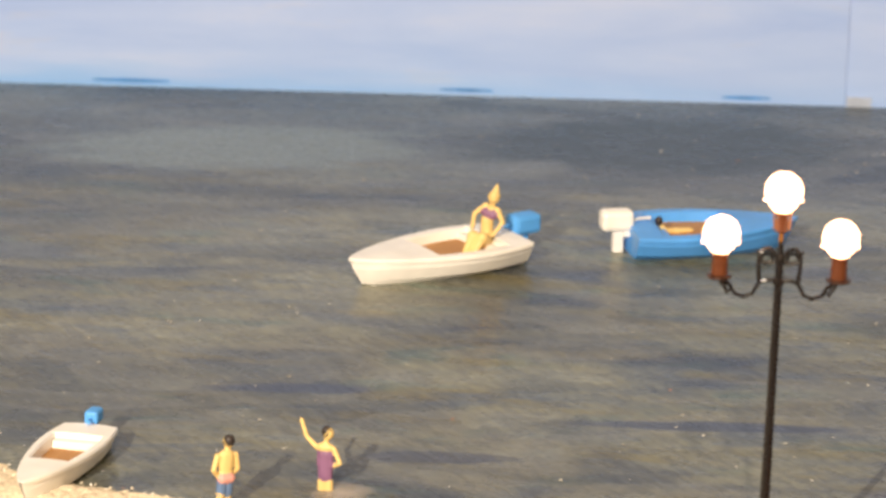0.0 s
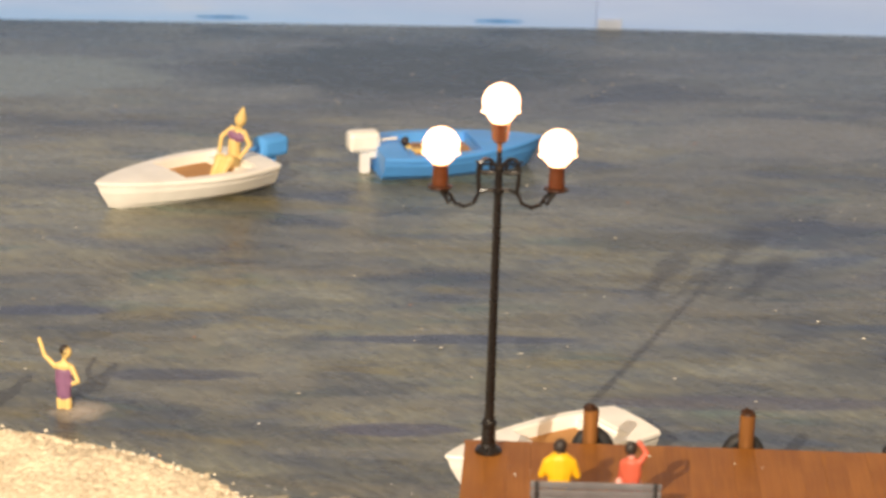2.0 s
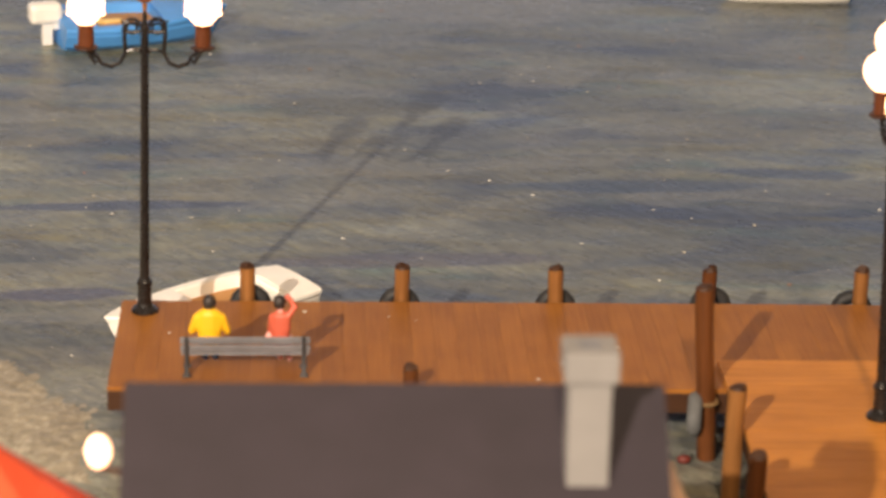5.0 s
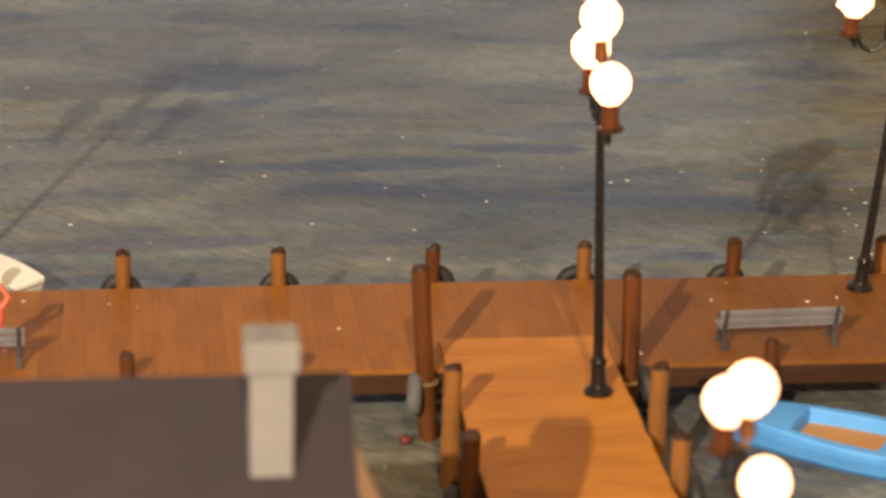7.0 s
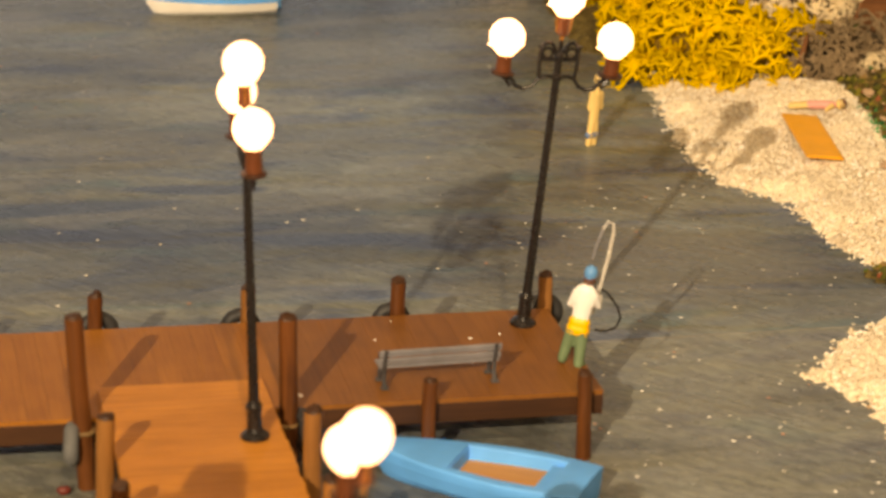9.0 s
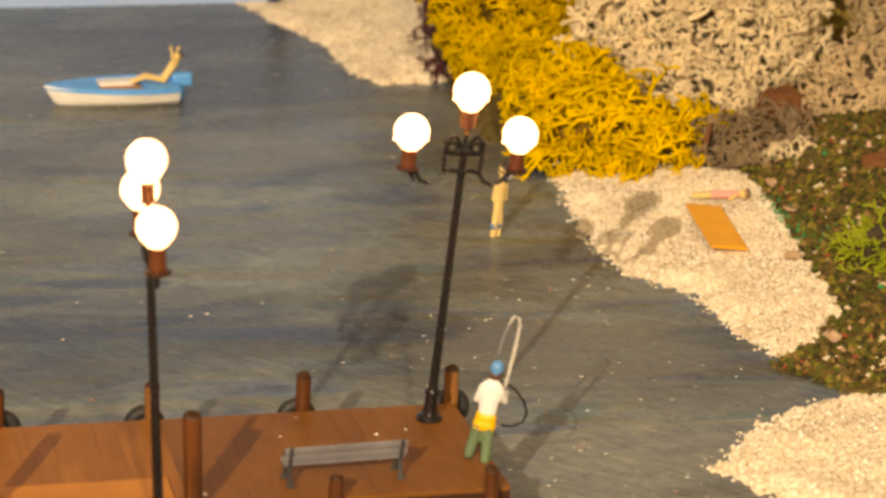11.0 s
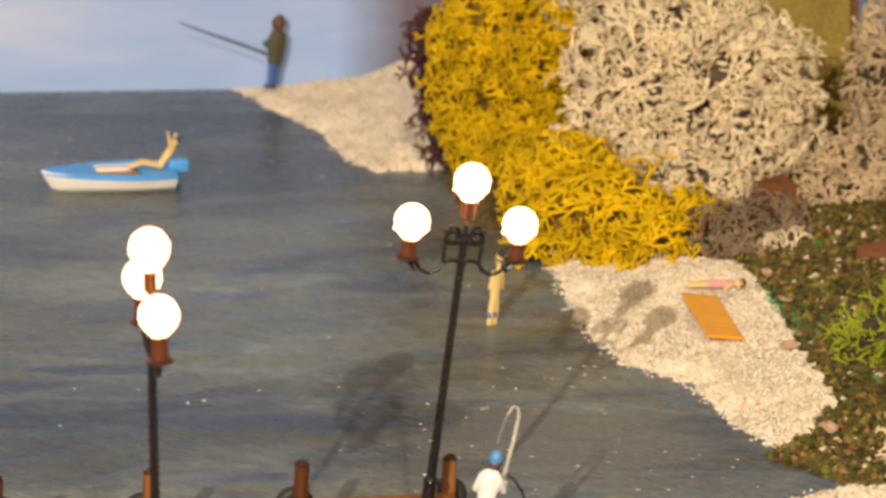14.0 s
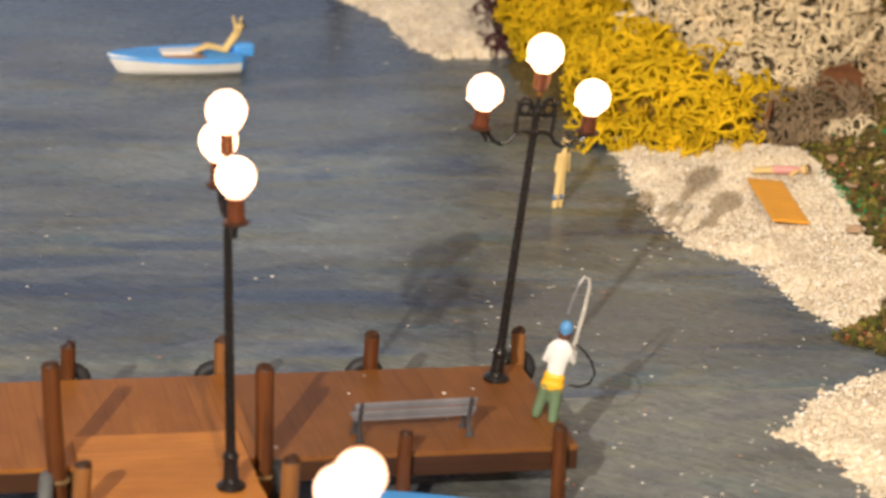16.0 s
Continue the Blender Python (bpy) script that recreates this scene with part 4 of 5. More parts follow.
def bench(m, label):
    root = thing("bench", m, label, "bench", "pier benches")
    for x in (-11.2, 11.2):
        bm = bmesh.new()
        tube(bm, [(x, -2.2, 0), (x, -1.6, 2.2), (x, -1.5, 4.2), (x, -2.4, 6.6), (x, -3.0, 8.4)], [0.5, 0.45, 0.45, 0.42, 0.4], 7)
        tube(bm, [(x, 2.6, 0), (x, 2.0, 2.2), (x, 2.2, 4.0)], 0.45, 7)
        box(bm, x - 0.4, -1.8, 3.5, x + 0.4, 2.8, 4.1, 0.1)
        tube(bm, [(x, -2.2, 5.8), (x, 0.4, 6.3), (x, 2.4, 5.8), (x, 2.4, 4.0)], 0.32, 6)
        box(bm, x - 0.8, -2.9, 0, x + 0.8, -1.6, 0.5, 0.1)
        box(bm, x - 0.8, 2.0, 0, x + 0.8, 3.2, 0.5, 0.1)
        part("leg", bm, BENCH_IRON, root, "dark iron end frame")
    for y in (-0.9, 0.6, 2.1):
        part("seat_slat", box(bmesh.new(), -12.2, y - 0.6, 4.1, 12.2, y + 0.6, 4.6, 0.12), BENCH_GREY, root)
    for z in (5.6, 7.5):
        bm = box(bmesh.new(), -12.4, -0.3, -0.72, 12.4, 0.3, 0.72, 0.14)
        for v in bm.verts:
            v.co = Matrix.Rotation(radians(17), 3, "X") @ v.co + Vector((0, -1.75 - (z - 5.0) * 0.33 + 0.25, z))
        part("back_slat", bm, BENCH_GREY, root)
    return root


bench(at(26.5, -38.6, DECK_Z, 0, 0, 1.0), "grey slatted park bench with two seated figurines on the pier")
bench(at(185.3, -37.0, DECK_Z, 0, 0, 2.5), "empty grey slatted park bench on the pier")

# ---- figurines ----


def figurine(label, m, bars, balls, mats, group=""):
    bm = bmesh.new()
    for p, q, r0, r1, k, *wide in bars:
        before = set(bm.verts)
        limb(bm, p, q, r0, r1, k)
        if wide:
            mid = (p[0] + q[0]) / 2
            for v in set(bm.verts) - before:
                v.co.x = mid + (v.co.x - mid) * wide[0]
    for c, r, k in balls:
        ball(bm, c, r, (1, 1, 1.15), 8, 12, k)
    # melt the limbs into one cast body, then paint it by the nearest limb
    cast = new("cast", finish(bm, "cast", mats))
    melt = cast.modifiers.new("melt", "REMESH")
    melt.mode, melt.voxel_size = "VOXEL", 0.26 * MM
    soft = cast.modifiers.new("soft", "SMOOTH")
    soft.factor, soft.iterations = 0.5, 2
    me = bpy.data.meshes.new_from_object(cast.evaluated_get(bpy.context.evaluated_depsgraph_get()))
    bpy.data.objects.remove(cast)
    spots = np.array([tuple(p.center) for p in me.polygons]) / MM
    best, paint = np.full(len(spots), 1e9), np.zeros(len(spots), int)
    for p, q, r0, r1, k, *wide in bars:
        p, q, x = np.array(p, float), np.array(q, float), spots.copy()
        if wide:
            x[:, 0] = (p[0] + q[0]) / 2 + (x[:, 0] - (p[0] + q[0]) / 2) / wide[0]
        t = np.clip((x - p) @ (q - p) / ((q - p) @ (q - p)), 0, 1)
        d = np.abs(np.linalg.norm(x - p - t[:, None] * (q - p), axis=1) - (r0 + (r1 - r0) * t))
        paint, best = np.where(d < best, k, paint), np.minimum(d, best)
    for c, r, k in balls:
        d = np.abs(np.linalg.norm((spots - np.array(c)) / (1, 1, 1.15), axis=1) - r)
        paint, best = np.where(d < best, k, paint), np.minimum(d, best)
    me.materials.clear()
    for m_paint in mats:
        me.materials.append(m_paint)
    for poly, k in zip(me.polygons, paint):
        poly.material_index = int(k)
    me.shade_smooth()
    me.name = "figurine"
    ob = new("figurine", me)
    ob.matrix_basis = m
    return tagged(ob, label, "figurine", group)


def torso(z0, z1, k, wide=2.0, x=0.0, y=0.0):
    return [((x, y, z0 + 0.7), (x, y, z0 + 0.55 * (z1 - z0)), wide * 0.58, wide * 0.62, k, 1.55), ((x, y, z0 + 0.5 * (z1 - z0)), (x, y, z1 - 0.8), wide * 0.62, wide * 0.6, k, 1.75)]


# bathers standing in the shallows
figurine("yellow plastic bather figurine in blue trunks standing in the shallows", at(-109.4, 29.5, -1.8, 0, 4, 38),
         [((-1.0, 0, 0.6), (-0.9, 0, 6.0), 0.75, 1.0, 0), ((1.0, 0.3, 0.6), (0.9, 0.2, 6.0), 0.75, 1.0, 0), ((-0.8, 0, 6.2), (-0.8, 0, 8.4), 1.15, 1.2, 1), ((0.8, 0, 6.2), (0.8, 0, 8.4), 1.15, 1.2, 1),
          ((-2.2, 0, 14.6), (-3.3, -0.8, 11.8), 0.7, 0.6, 0), ((-3.3, -0.8, 11.8), (-1.6, 0.2, 9.8), 0.6, 0.55, 0), ((2.2, 0, 14.6), (2.9, 0, 11.4), 0.7, 0.6, 0), ((2.9, 0, 11.4), (1.9, 1.2, 9.2), 0.6, 0.5, 0), ((0, 0, 15.0), (0.3, 0.2, 16.4), 0.6, 0.6, 0)] + torso(8.6, 15.6, 0, 1.8) + [((-0.9, -0.6, 9.6), (0.9, -0.6, 9.6), 1.15, 1.15, 3)],
         [((0.5, 0.4, 17.4), 1.25, 0), ((0.5, 0.05, 17.8), 1.28, 2)], [SKIN, NAVY, HAIR, PINK], "bathers")
figurine("yellow plastic bather figurine in a purple swimsuit waving one arm", at(-89.6, 45.5, -3.0, 0, 0, -10),
         [((-0.9, 0, 0.3), (-0.85, 0, 5.0), 0.8, 1.0, 0), ((0.9, 0.2, 0.3), (0.85, 0.1, 5.0), 0.8, 1.0, 0), ((-2.0, 0, 12.8), (-4.4, 0.2, 15.0), 0.65, 0.55, 0), ((-4.4, 0.2, 15.0), (-5.6, 0.4, 18.6), 0.55, 0.5, 0),
          ((2.0, 0, 12.8), (3.6, -0.6, 9.8), 0.65, 0.55, 0), ((3.6, -0.6, 9.8), (1.6, 0.2, 8.6), 0.55, 0.5, 0), ((-0.9, 0, 13.0), (0.9, 0, 13.0), 1.0, 1.0, 0), ((0, 0, 13.6), (0.3, 0.1, 15.0), 0.6, 0.6, 0)] + torso(5.4, 12.4, 1, 1.9),
         [((0.7, 0.2, 16.2), 1.25, 0), ((0.3, 0.0, 16.7), 1.15, 2)], [SKIN, PURPLE, HAIR], "bathers")
figurine("yellow plastic bather figurine standing knee-deep in the water", at(267.4, 153, 0, 0, 5, 25) @ Matrix.Scale(1.1, 4),
         [((-0.8, 0, 0.3), (-0.5, 0, 5.6), 0.8, 0.95, 0), ((0.9, 0.1, 0.3), (0.6, 0, 5.6), 0.8, 0.95, 0), ((-1.0, 0, 2.6), (1.1, 0, 2.9), 0.95, 0.95, 1), ((1.6, 0, 13.0), (2.2, 0.2, 9.0), 0.65, 0.5, 0), ((-1.4, 0, 13.0), (-1.6, 0.4, 9.2), 0.65, 0.5, 0), ((0.2, 0, 13.8), (0.2, 0, 15.4), 0.6, 0.6, 0)] + torso(5.4, 13.6, 0, 1.6),
         [((0.2, 0.1, 16.6), 1.25, 0), ((0.2, -0.1, 17.0), 1.2, 2)], [SKIN, NAVY, HAIR], "bathers")
# seated on the bench, looking out to the water
figurine("seated figurine in a yellow shirt with dark hair on the bench", at(19.6, -37.6, DECK_Z + 4.75, 0, 0, 0),
         [((-1.0, 0, 0.9), (-1.0, 3.6, 1.0), 0.9, 0.8, 1), ((1.0, 0, 0.9), (1.0, 3.6, 1.0), 0.9, 0.8, 1), ((-1.0, 3.9, 0.8), (-1.0, 4.2, -3.6), 0.75, 0.65, 1), ((1.0, 3.9, 0.8), (1.0, 4.2, -3.6), 0.75, 0.65, 1), ((-2.4, 0, 6.2), (-3.4, 0.6, 3.2), 0.85, 0.75, 0), ((2.4, 0, 6.2), (3.4, 0.6, 3.2), 0.85, 0.75, 0), ((0, 0, 7), (0, 0.2, 8.2), 0.6, 0.6, 3)] + torso(0.6, 7.4, 0, 2.5),
         [((0, 0.3, 9.2), 1.35, 2)], [YELLOW, BLUE_CLOTH, HAIR, SKIN], "bench sitters")
figurine("seated figurine in a red shirt raising one arm on the bench", at(33.2, -37.6, DECK_Z + 4.75, 0, 0, -12),
         [((-0.9, 0, 0.9), (-0.9, 3.4, 1.0), 0.85, 0.75, 1), ((0.9, 0, 0.9), (0.9, 3.4, 1.0), 0.85, 0.75, 1), ((-0.9, 3.7, 0.8), (-0.9, 4.0, -3.6), 0.7, 0.6, 1), ((0.9, 3.7, 0.8), (0.9, 4.0, -3.6), 0.7, 0.6, 1), ((1.5, 0, 6.6), (2.7, 0.6, 8.4), 0.7, 0.6, 0), ((2.7, 0.6, 8.4), (1.2, 0.9, 10.4), 0.55, 0.5, 0), ((-1.6, 0, 6.2), (-2.2, 0.9, 2.6), 0.75, 0.6, 0), ((-2.2, 0.8, 2.4), (-2.6, -0.2, 0.9), 0.8, 0.9, 3), ((0, 0, 7), (-0.2, 0.3, 8.2), 0.55, 0.55, 3)] + torso(0.6, 7.2, 0, 1.9),
         [((-0.3, 0.4, 9.2), 1.25, 2)], [CORAL, PINK, HAIR, PINK], "bench sitters")
# crew of the boats
figurine("yellow figurine in a purple bikini sitting in the cream boat", at(-73.2, 223.6, 4.6, 0, -14, 160) @ Matrix.Scale(1.28, 4),
         [((-0.9, 0.2, 1.0), (-1.2, 3.9, 3.8), 1.7, 1.4, 0), ((0.9, 0.2, 1.0), (0.9, 4.2, 3.4), 1.7, 1.4, 0), ((-1.2, 3.9, 3.8), (-1.0, 6.0, 0.4), 1.1, 0.8, 0), ((0.9, 4.2, 3.4), (0.8, 6.4, 0.4), 1.1, 0.8, 0), ((-0.6, 0, 2.2), (0.6, 0, 2.2), 1.3, 1.3, 1), ((-0.5, 0, 3.4), (0.3, 0, 6.6), 1.5, 1.45, 0), ((-0.9, 0.2, 8.2), (0.9, 0.2, 8.2), 1.15, 1.15, 1), ((-1.5, 0, 9.6), (-3.3, -0.2, 7.2), 0.65, 0.55, 0), ((-3.3, -0.2, 7.2), (-2.4, 1.4, 4.2), 0.55, 0.5, 0), ((1.5, 0, 9.6), (3.3, 0.6, 7.0), 0.65, 0.55, 0), ((3.3, 0.6, 7.0), (2.2, 2.6, 4.6), 0.55, 0.5, 0), ((0, 0, 9.4), (0, 0.1, 11.2), 0.8, 0.6, 0), ((0, 0, 12.4), (0.1, -0.2, 14.8), 1.3, 0.35, 0)],
         [((0, 0.1, 12.1), 1.4, 0)], [SKIN, PURPLE, HAIR], "boat crew")
figurine("small dark-haired figurine lying low in the blue boat", at(-22.5, 244.5, 4.4, 0, 0, 30),
         [((-0.6, 0, 1.2), (3.4, 0.2, 1.1), 1.1, 0.9, 0), ((3.4, 0.5, 1.1), (7.6, 0.6, 1.0), 0.8, 0.6, 0), ((3.4, -0.5, 1.1), (7.6, -0.7, 1.0), 0.8, 0.6, 0), ((-0.4, 0, 1.6), (-2.2, 0, 3.4), 0.9, 0.7, 0)],
         [((-2.6, 0, 4.6), 1.2, 1)], [SKIN, HAIR], "boat crew")
figurine("yellow figurine reclining with both arms raised in the speedboat", at(200.4, 300.4, 5.4, 0, 0, 183) @ Matrix.Scale(1.15, 4),
         [((0, -0.5, 1.3), (5.0, -0.6, 2.6), 0.85, 0.7, 0), ((0, 0.5, 1.3), (5.0, 0.7, 2.4), 0.85, 0.7, 0), ((5.0, -0.6, 2.6), (8.6, -0.6, 1.2), 0.65, 0.5, 0), ((5.0, 0.7, 2.4), (8.6, 0.7, 1.2), 0.65, 0.5, 0), ((-0.2, 0, 1.8), (-2.9, 0, 5.8), 1.1, 1.2, 0), ((-2.6, 0.9, 6.2), (-1.6, 1.2, 10.6), 0.55, 0.4, 0), ((-3.0, -0.9, 6.2), (-4.4, -1.2, 9.8), 0.55, 0.4, 0)],
         [((-3.8, 0, 7.6), 1.15, 0), ((-4.2, 0, 7.9), 1.1, 1)], [SKIN, HAIR], "boat crew")
# the angler on the pier's corner
figurine("angler figurine in white shirt, green trousers and blue cap", at(213.9, -31.6, DECK_Z, 0, 9, -25) @ Matrix.Scale(1.1, 4),
         [((-1.7, 0.2, 0.7), (-1.4, 0.3, 3.6), 0.95, 1.1, 1), ((-1.4, 0.3, 3.6), (-0.9, 0, 6.4), 1.1, 1.3, 1), ((1.5, -0.6, 0.7), (1.2, -0.2, 3.6), 0.95, 1.1, 1), ((1.2, -0.2, 3.6), (0.8, 0.1, 6.4), 1.1, 1.3, 1), ((-1.7, 0.5, 0.55), (-2.1, 1.5, 0.5), 0.7, 0.6, 1), ((1.5, -0.2, 0.55), (2.2, 0.6, 0.5), 0.7, 0.6, 1), ((-0.8, 0, 7.2), (0.8, 0, 7.2), 1.4, 1.4, 2), ((-0.7, 0, 8.6), (0.7, 0, 8.6), 1.35, 1.35, 2), ((-1.7, 0, 14.2), (-2.4, 0.6, 11.4), 0.75, 0.65, 0), ((-2.4, 0.6, 11.4), (-1.6, 2.2, 10.6), 0.6, 0.5, 0), ((1.7, 0, 14.2), (2.6, 1.2, 12.0), 0.75, 0.65, 0), ((2.6, 1.2, 12.0), (2.4, 2.8, 13.2), 0.6, 0.5, 0), ((0, 0.2, 15), (0.1, 0.5, 16.2), 0.6, 0.6, 4)] + torso(9.4, 15.6, 0, 2.0),
         [((0.1, 0.6, 17.2), 1.3, 4), ((0.1, 0.4, 18.3), 1.3, 3)], [WHITE, GREEN, YELLOW, CAP_BLUE, BROWN_SKIN], "anglers")
rod = thing("fishing_rod", at(217.7, -29.4, DECK_Z - 0.9), "bent silver wire fishing rod with a loose black line", "fishing rod", "anglers gear")
part("rod", tube(bmesh.new(), [(0.6, -0.6, 11.0), (2.2, -0.4, 17.0), (3.6, -0.2, 23.0), (4.5, 0, 28.0), (4.4, 0.1, 29.7), (3.4, 0.2, 30.3), (2.4, 0.3, 28.6)], [0.5, 0.46, 0.42, 0.36, 0.3, 0.25, 0.25], 8), WIRE, rod)
part("rod_tip", tube(bmesh.new(), [(2.4, 0.3, 28.6), (1.2, 0.3, 25.4), (0.5, 0.3, 22.4)], [0.28, 0.3, 0.3], 6), BENCH_GREY, rod)
part("line", tube(bmesh.new(), [(2.0, -0.4, 16.4), (4.2, 0.4, 14.6), (6.4, 1.0, 11.6), (7.2, 1.2, 9.0), (6.2, 1.0, 7.0), (3.8, 0.4, 6.6), (1.6, 0, 7.2)], 0.25, 6), BLACK, rod)
# the far angler at the foot of the sky board
figurine("angler figurine in an olive jacket, blue trousers and brown hat", at(258.4, 421.5, 2.4, 0, 7, 30) @ Matrix.Scale(1.16, 4),
         [((-0.9, 0, 0.7), (-0.9, 0, 8.0), 0.9, 1.2, 1), ((0.9, 0.4, 0.7), (0.9, 0.1, 8.0), 0.9, 1.2, 1), ((-1.0, 0, 0.6), (-1.0, 1.4, 0.6), 0.85, 0.8, 3), ((1.0, 0.4, 0.6), (1.0, 1.8, 0.6), 0.85, 0.8, 3), ((-2.2, 0, 15.6), (-2.8, 1.8, 13.2), 0.9, 0.75, 0), ((-2.8, 1.8, 13.2), (-1.2, 4.4, 13.6), 0.75, 0.6, 0), ((2.2, 0, 15.6), (2.8, 1.6, 13.4), 0.9, 0.75, 0), ((2.8, 1.6, 13.4), (1.2, 4.6, 14.0), 0.75, 0.6, 0), ((0, 0, 16.6), (0, 0.3, 18.4), 0.7, 0.7, 2)] + torso(8.0, 17.2, 0, 3.1),
         [((0, 0.4, 19.6), 1.5, 2), ((0, 0.2, 20.9), 1.75, 2), ((0, 0.5, 20.0), 2.1, 2)], [OLIVE, BLUE_CLOTH, BROWN_SKIN, HAIR], "anglers")
far_rod = thing("fishing_rod", at(254.2, 422.5, 16.2), "thin dark fishing rod held out over the water", "fishing rod", "anglers gear")
part("rod", tube(bmesh.new(), [(2.0, 0, -1.2), (-8, 0.1, 2.6), (-20, 0, 6.8), (-29, 0, 10.2)], [0.4, 0.35, 0.25, 0.15], 7), BENCH_IRON, far_rod)

splash = part("foam", lathe(bmesh.new(), [(11, 0.06), (10.5, 0.12), (6, 0.16), (0.2, 0.18)], 20), FOAM)
splash.matrix_basis = at(-85.5, 43.5, 0)
tagged(splash, "thin pale foam round the wading figurine", "foam")

# ---- beach things ----
mat_thing = thing("beach_mat", at(324.3, 138.5, 4.7, 0, 4, -8.5), "orange ribbed plastic beach mat lying on the sand", "beach mat")
part("base", box(bmesh.new(), -5.0, -19, 0, 5.0, 19, 0.5, 0.15), TOWEL, mat_thing)
for k in range(12):
    part("rib", box(bmesh.new(), -4.7, -18.4 + 3.1 * k, 0.4, 4.7, -15.5 + 3.1 * k, 0.72, 0.15), TOWEL, mat_thing)
figurine("sunbathing figurine in a pink swimsuit lying on the sand", at(334.2, 163.0, 4.4, 0, 0, -14),
         [((-7.4, 0, 1.0), (-2.2, 0.4, 1.4), 0.75, 1.0, 0), ((-7.2, 1.6, 1.0), (-2.2, 1.0, 1.4), 0.75, 1.0, 0), ((-2.0, 0.4, 1.5), (1.8, 0.6, 1.6), 1.3, 1.25, 1), ((2.2, 0.6, 1.6), (4.2, 0.6, 1.7), 1.3, 1.1, 1), ((4.0, -0.4, 1.6), (2.2, -2.4, 1.0), 0.65, 0.55, 0), ((4.4, 1.6, 1.6), (6.8, 2.2, 1.0), 0.65, 0.55, 0)],
         [((6.4, 0.6, 2.0), 1.3, 0), ((6.9, 0.6, 2.2), 1.25, 2)], [SKIN, PINK, BROWN_SKIN], "bathers")

# ---- lichen bushes on the bank ----


def lichen(label, centre, radii, fans, mats, seed, thick=0.6, reach=3.0, generations=4, lift=0.35, shell=(0.74, 0.95)):
    """A tangle of fans of forked lichen twigs over an added core, coloured dark as the shade in the gaps."""
    rng = random.Random(seed)
    root = thing("lichen_bush", at(*centre), label, "bush", "lichen bushes")
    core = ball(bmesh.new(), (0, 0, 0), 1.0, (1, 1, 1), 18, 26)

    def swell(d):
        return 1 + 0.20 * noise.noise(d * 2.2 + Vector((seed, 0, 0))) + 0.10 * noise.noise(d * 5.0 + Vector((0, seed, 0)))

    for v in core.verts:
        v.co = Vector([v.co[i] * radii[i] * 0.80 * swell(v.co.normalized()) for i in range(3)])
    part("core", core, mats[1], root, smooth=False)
    verts, faces = [], []

    def any_way():
        return Vector((rng.gauss(0, 1), rng.gauss(0, 1), rng.gauss(0, 1))).normalized()

    def twig(p, q, r0, r1, last):
        way = (q - p).normalized()
        side = way.orthogonal().normalized()
        other = way.cross(side)
        n = len(verts)
        rows = [(p, r0), (p.lerp(q, 0.5) + any_way() * 0.12 * (q - p).length, (r0 + r1) * 0.48), (q, r1)]
        if last:
            rows.append((q + way * r1 * 0.9, r1 * 0.45))
        for c, r in rows:
            for k in range(5):
                a = 2 * math.pi * k / 5
                verts.append(c + r * (math.cos(a) * side + math.sin(a) * other))
        for i in range(len(rows) - 1):
            for k in range(5):
                a, b = n + 5 * i + k, n + 5 * i + (k + 1) % 5
                faces.append((a, b, b + 5, a + 5))
        if last:
            n = len(verts) - 5
            faces.append((n, n + 1, n + 2, n + 3, n + 4))

    def grow(p, way, length, r, left):
        out = Vector([p[i] / radii[i] ** 2 for i in range(3)]).normalized()
        far = Vector([p[i] / radii[i] for i in range(3)]).length
        if far > 1.05:
            way = (way - out * 0.35).normalized()
        q = p + way * length * rng.uniform(0.7, 1.25)
        twig(p, q, r, r * 0.86, left == 0)
        if not left:
            return
        flat = (way.cross(out) + any_way() * 0.5).normalized() * rng.choice((-1, 1))
        spread = rng.uniform(0.22, 0.6)
        grow(q, (way + flat * spread + any_way() * 0.12).normalized(), length * 0.88, r * 0.86, left - 1)
        if rng.random() < 0.85:
            grow(q, (way - flat * spread * rng.uniform(0.8, 1.6) + any_way() * 0.12).normalized(), length * 0.82, r * 0.86, left - 1)

    for _ in range(fans):
        d = any_way()
        if d.y > 0.5:
            d.y *= -1
        k = rng.uniform(*shell) * swell(d)
        p = Vector([d[i] * radii[i] * k for i in range(3)])
        grow(p, (d * lift + any_way() * 0.6).normalized(), reach * rng.uniform(0.75, 1.2), thick * rng.uniform(0.75, 1.2), generations)
    me = bpy.data.meshes.new("tangle")
    me.from_pydata([(v * MM)[:] for v in verts], [], faces)
    me.materials.append(mats[0])
    me.shade_smooth()
    twigs = new("tangle", me)
    twigs.parent = root
    tagged(twigs, kind="stuff")
    return root


YEL, WHI = (LICHEN_YELLOW, SHADE_CORE_YELLOW), (LICHEN_WHITE, SHADE_CORE_WHITE)
GRY, GRN = (LICHEN_GREY, SHADE_CORE_DARK), (LICHEN_GREEN, SHADE_CORE_DARK)
BRN, MAR = (LICHEN_SHADED, SHADE_CORE_DARK), (LICHEN_MAROON, SHADE_CORE_DARK)
lichen("tall bright yellow lichen bush on the bank", (311, 303, 36), (23, 19, 37), 640, YEL, 1, 0.62, 2.5, 4, 0.8)
lichen("low bright yellow lichen bush above the beach", (322, 213, 8), (25, 15, 14), 150, YEL, 2, 0.85, 3.9, 4, 0.6)
lichen("low bright yellow lichen bush above the beach", (311, 240, 13), (14, 13, 13), 130, YEL, 3, 0.7, 3.0, 4, 0.7)
lichen("large bleached white lichen bush on the bank", (359, 266, 31), (40, 24, 38), 640, WHI, 4, 0.74, 3.2, 4, 0.4)
lichen("bleached white lichen clump below the large bush", (352, 243, 10), (17, 12, 13), 130, WHI, 5, 0.62, 2.6, 4, 0.5)
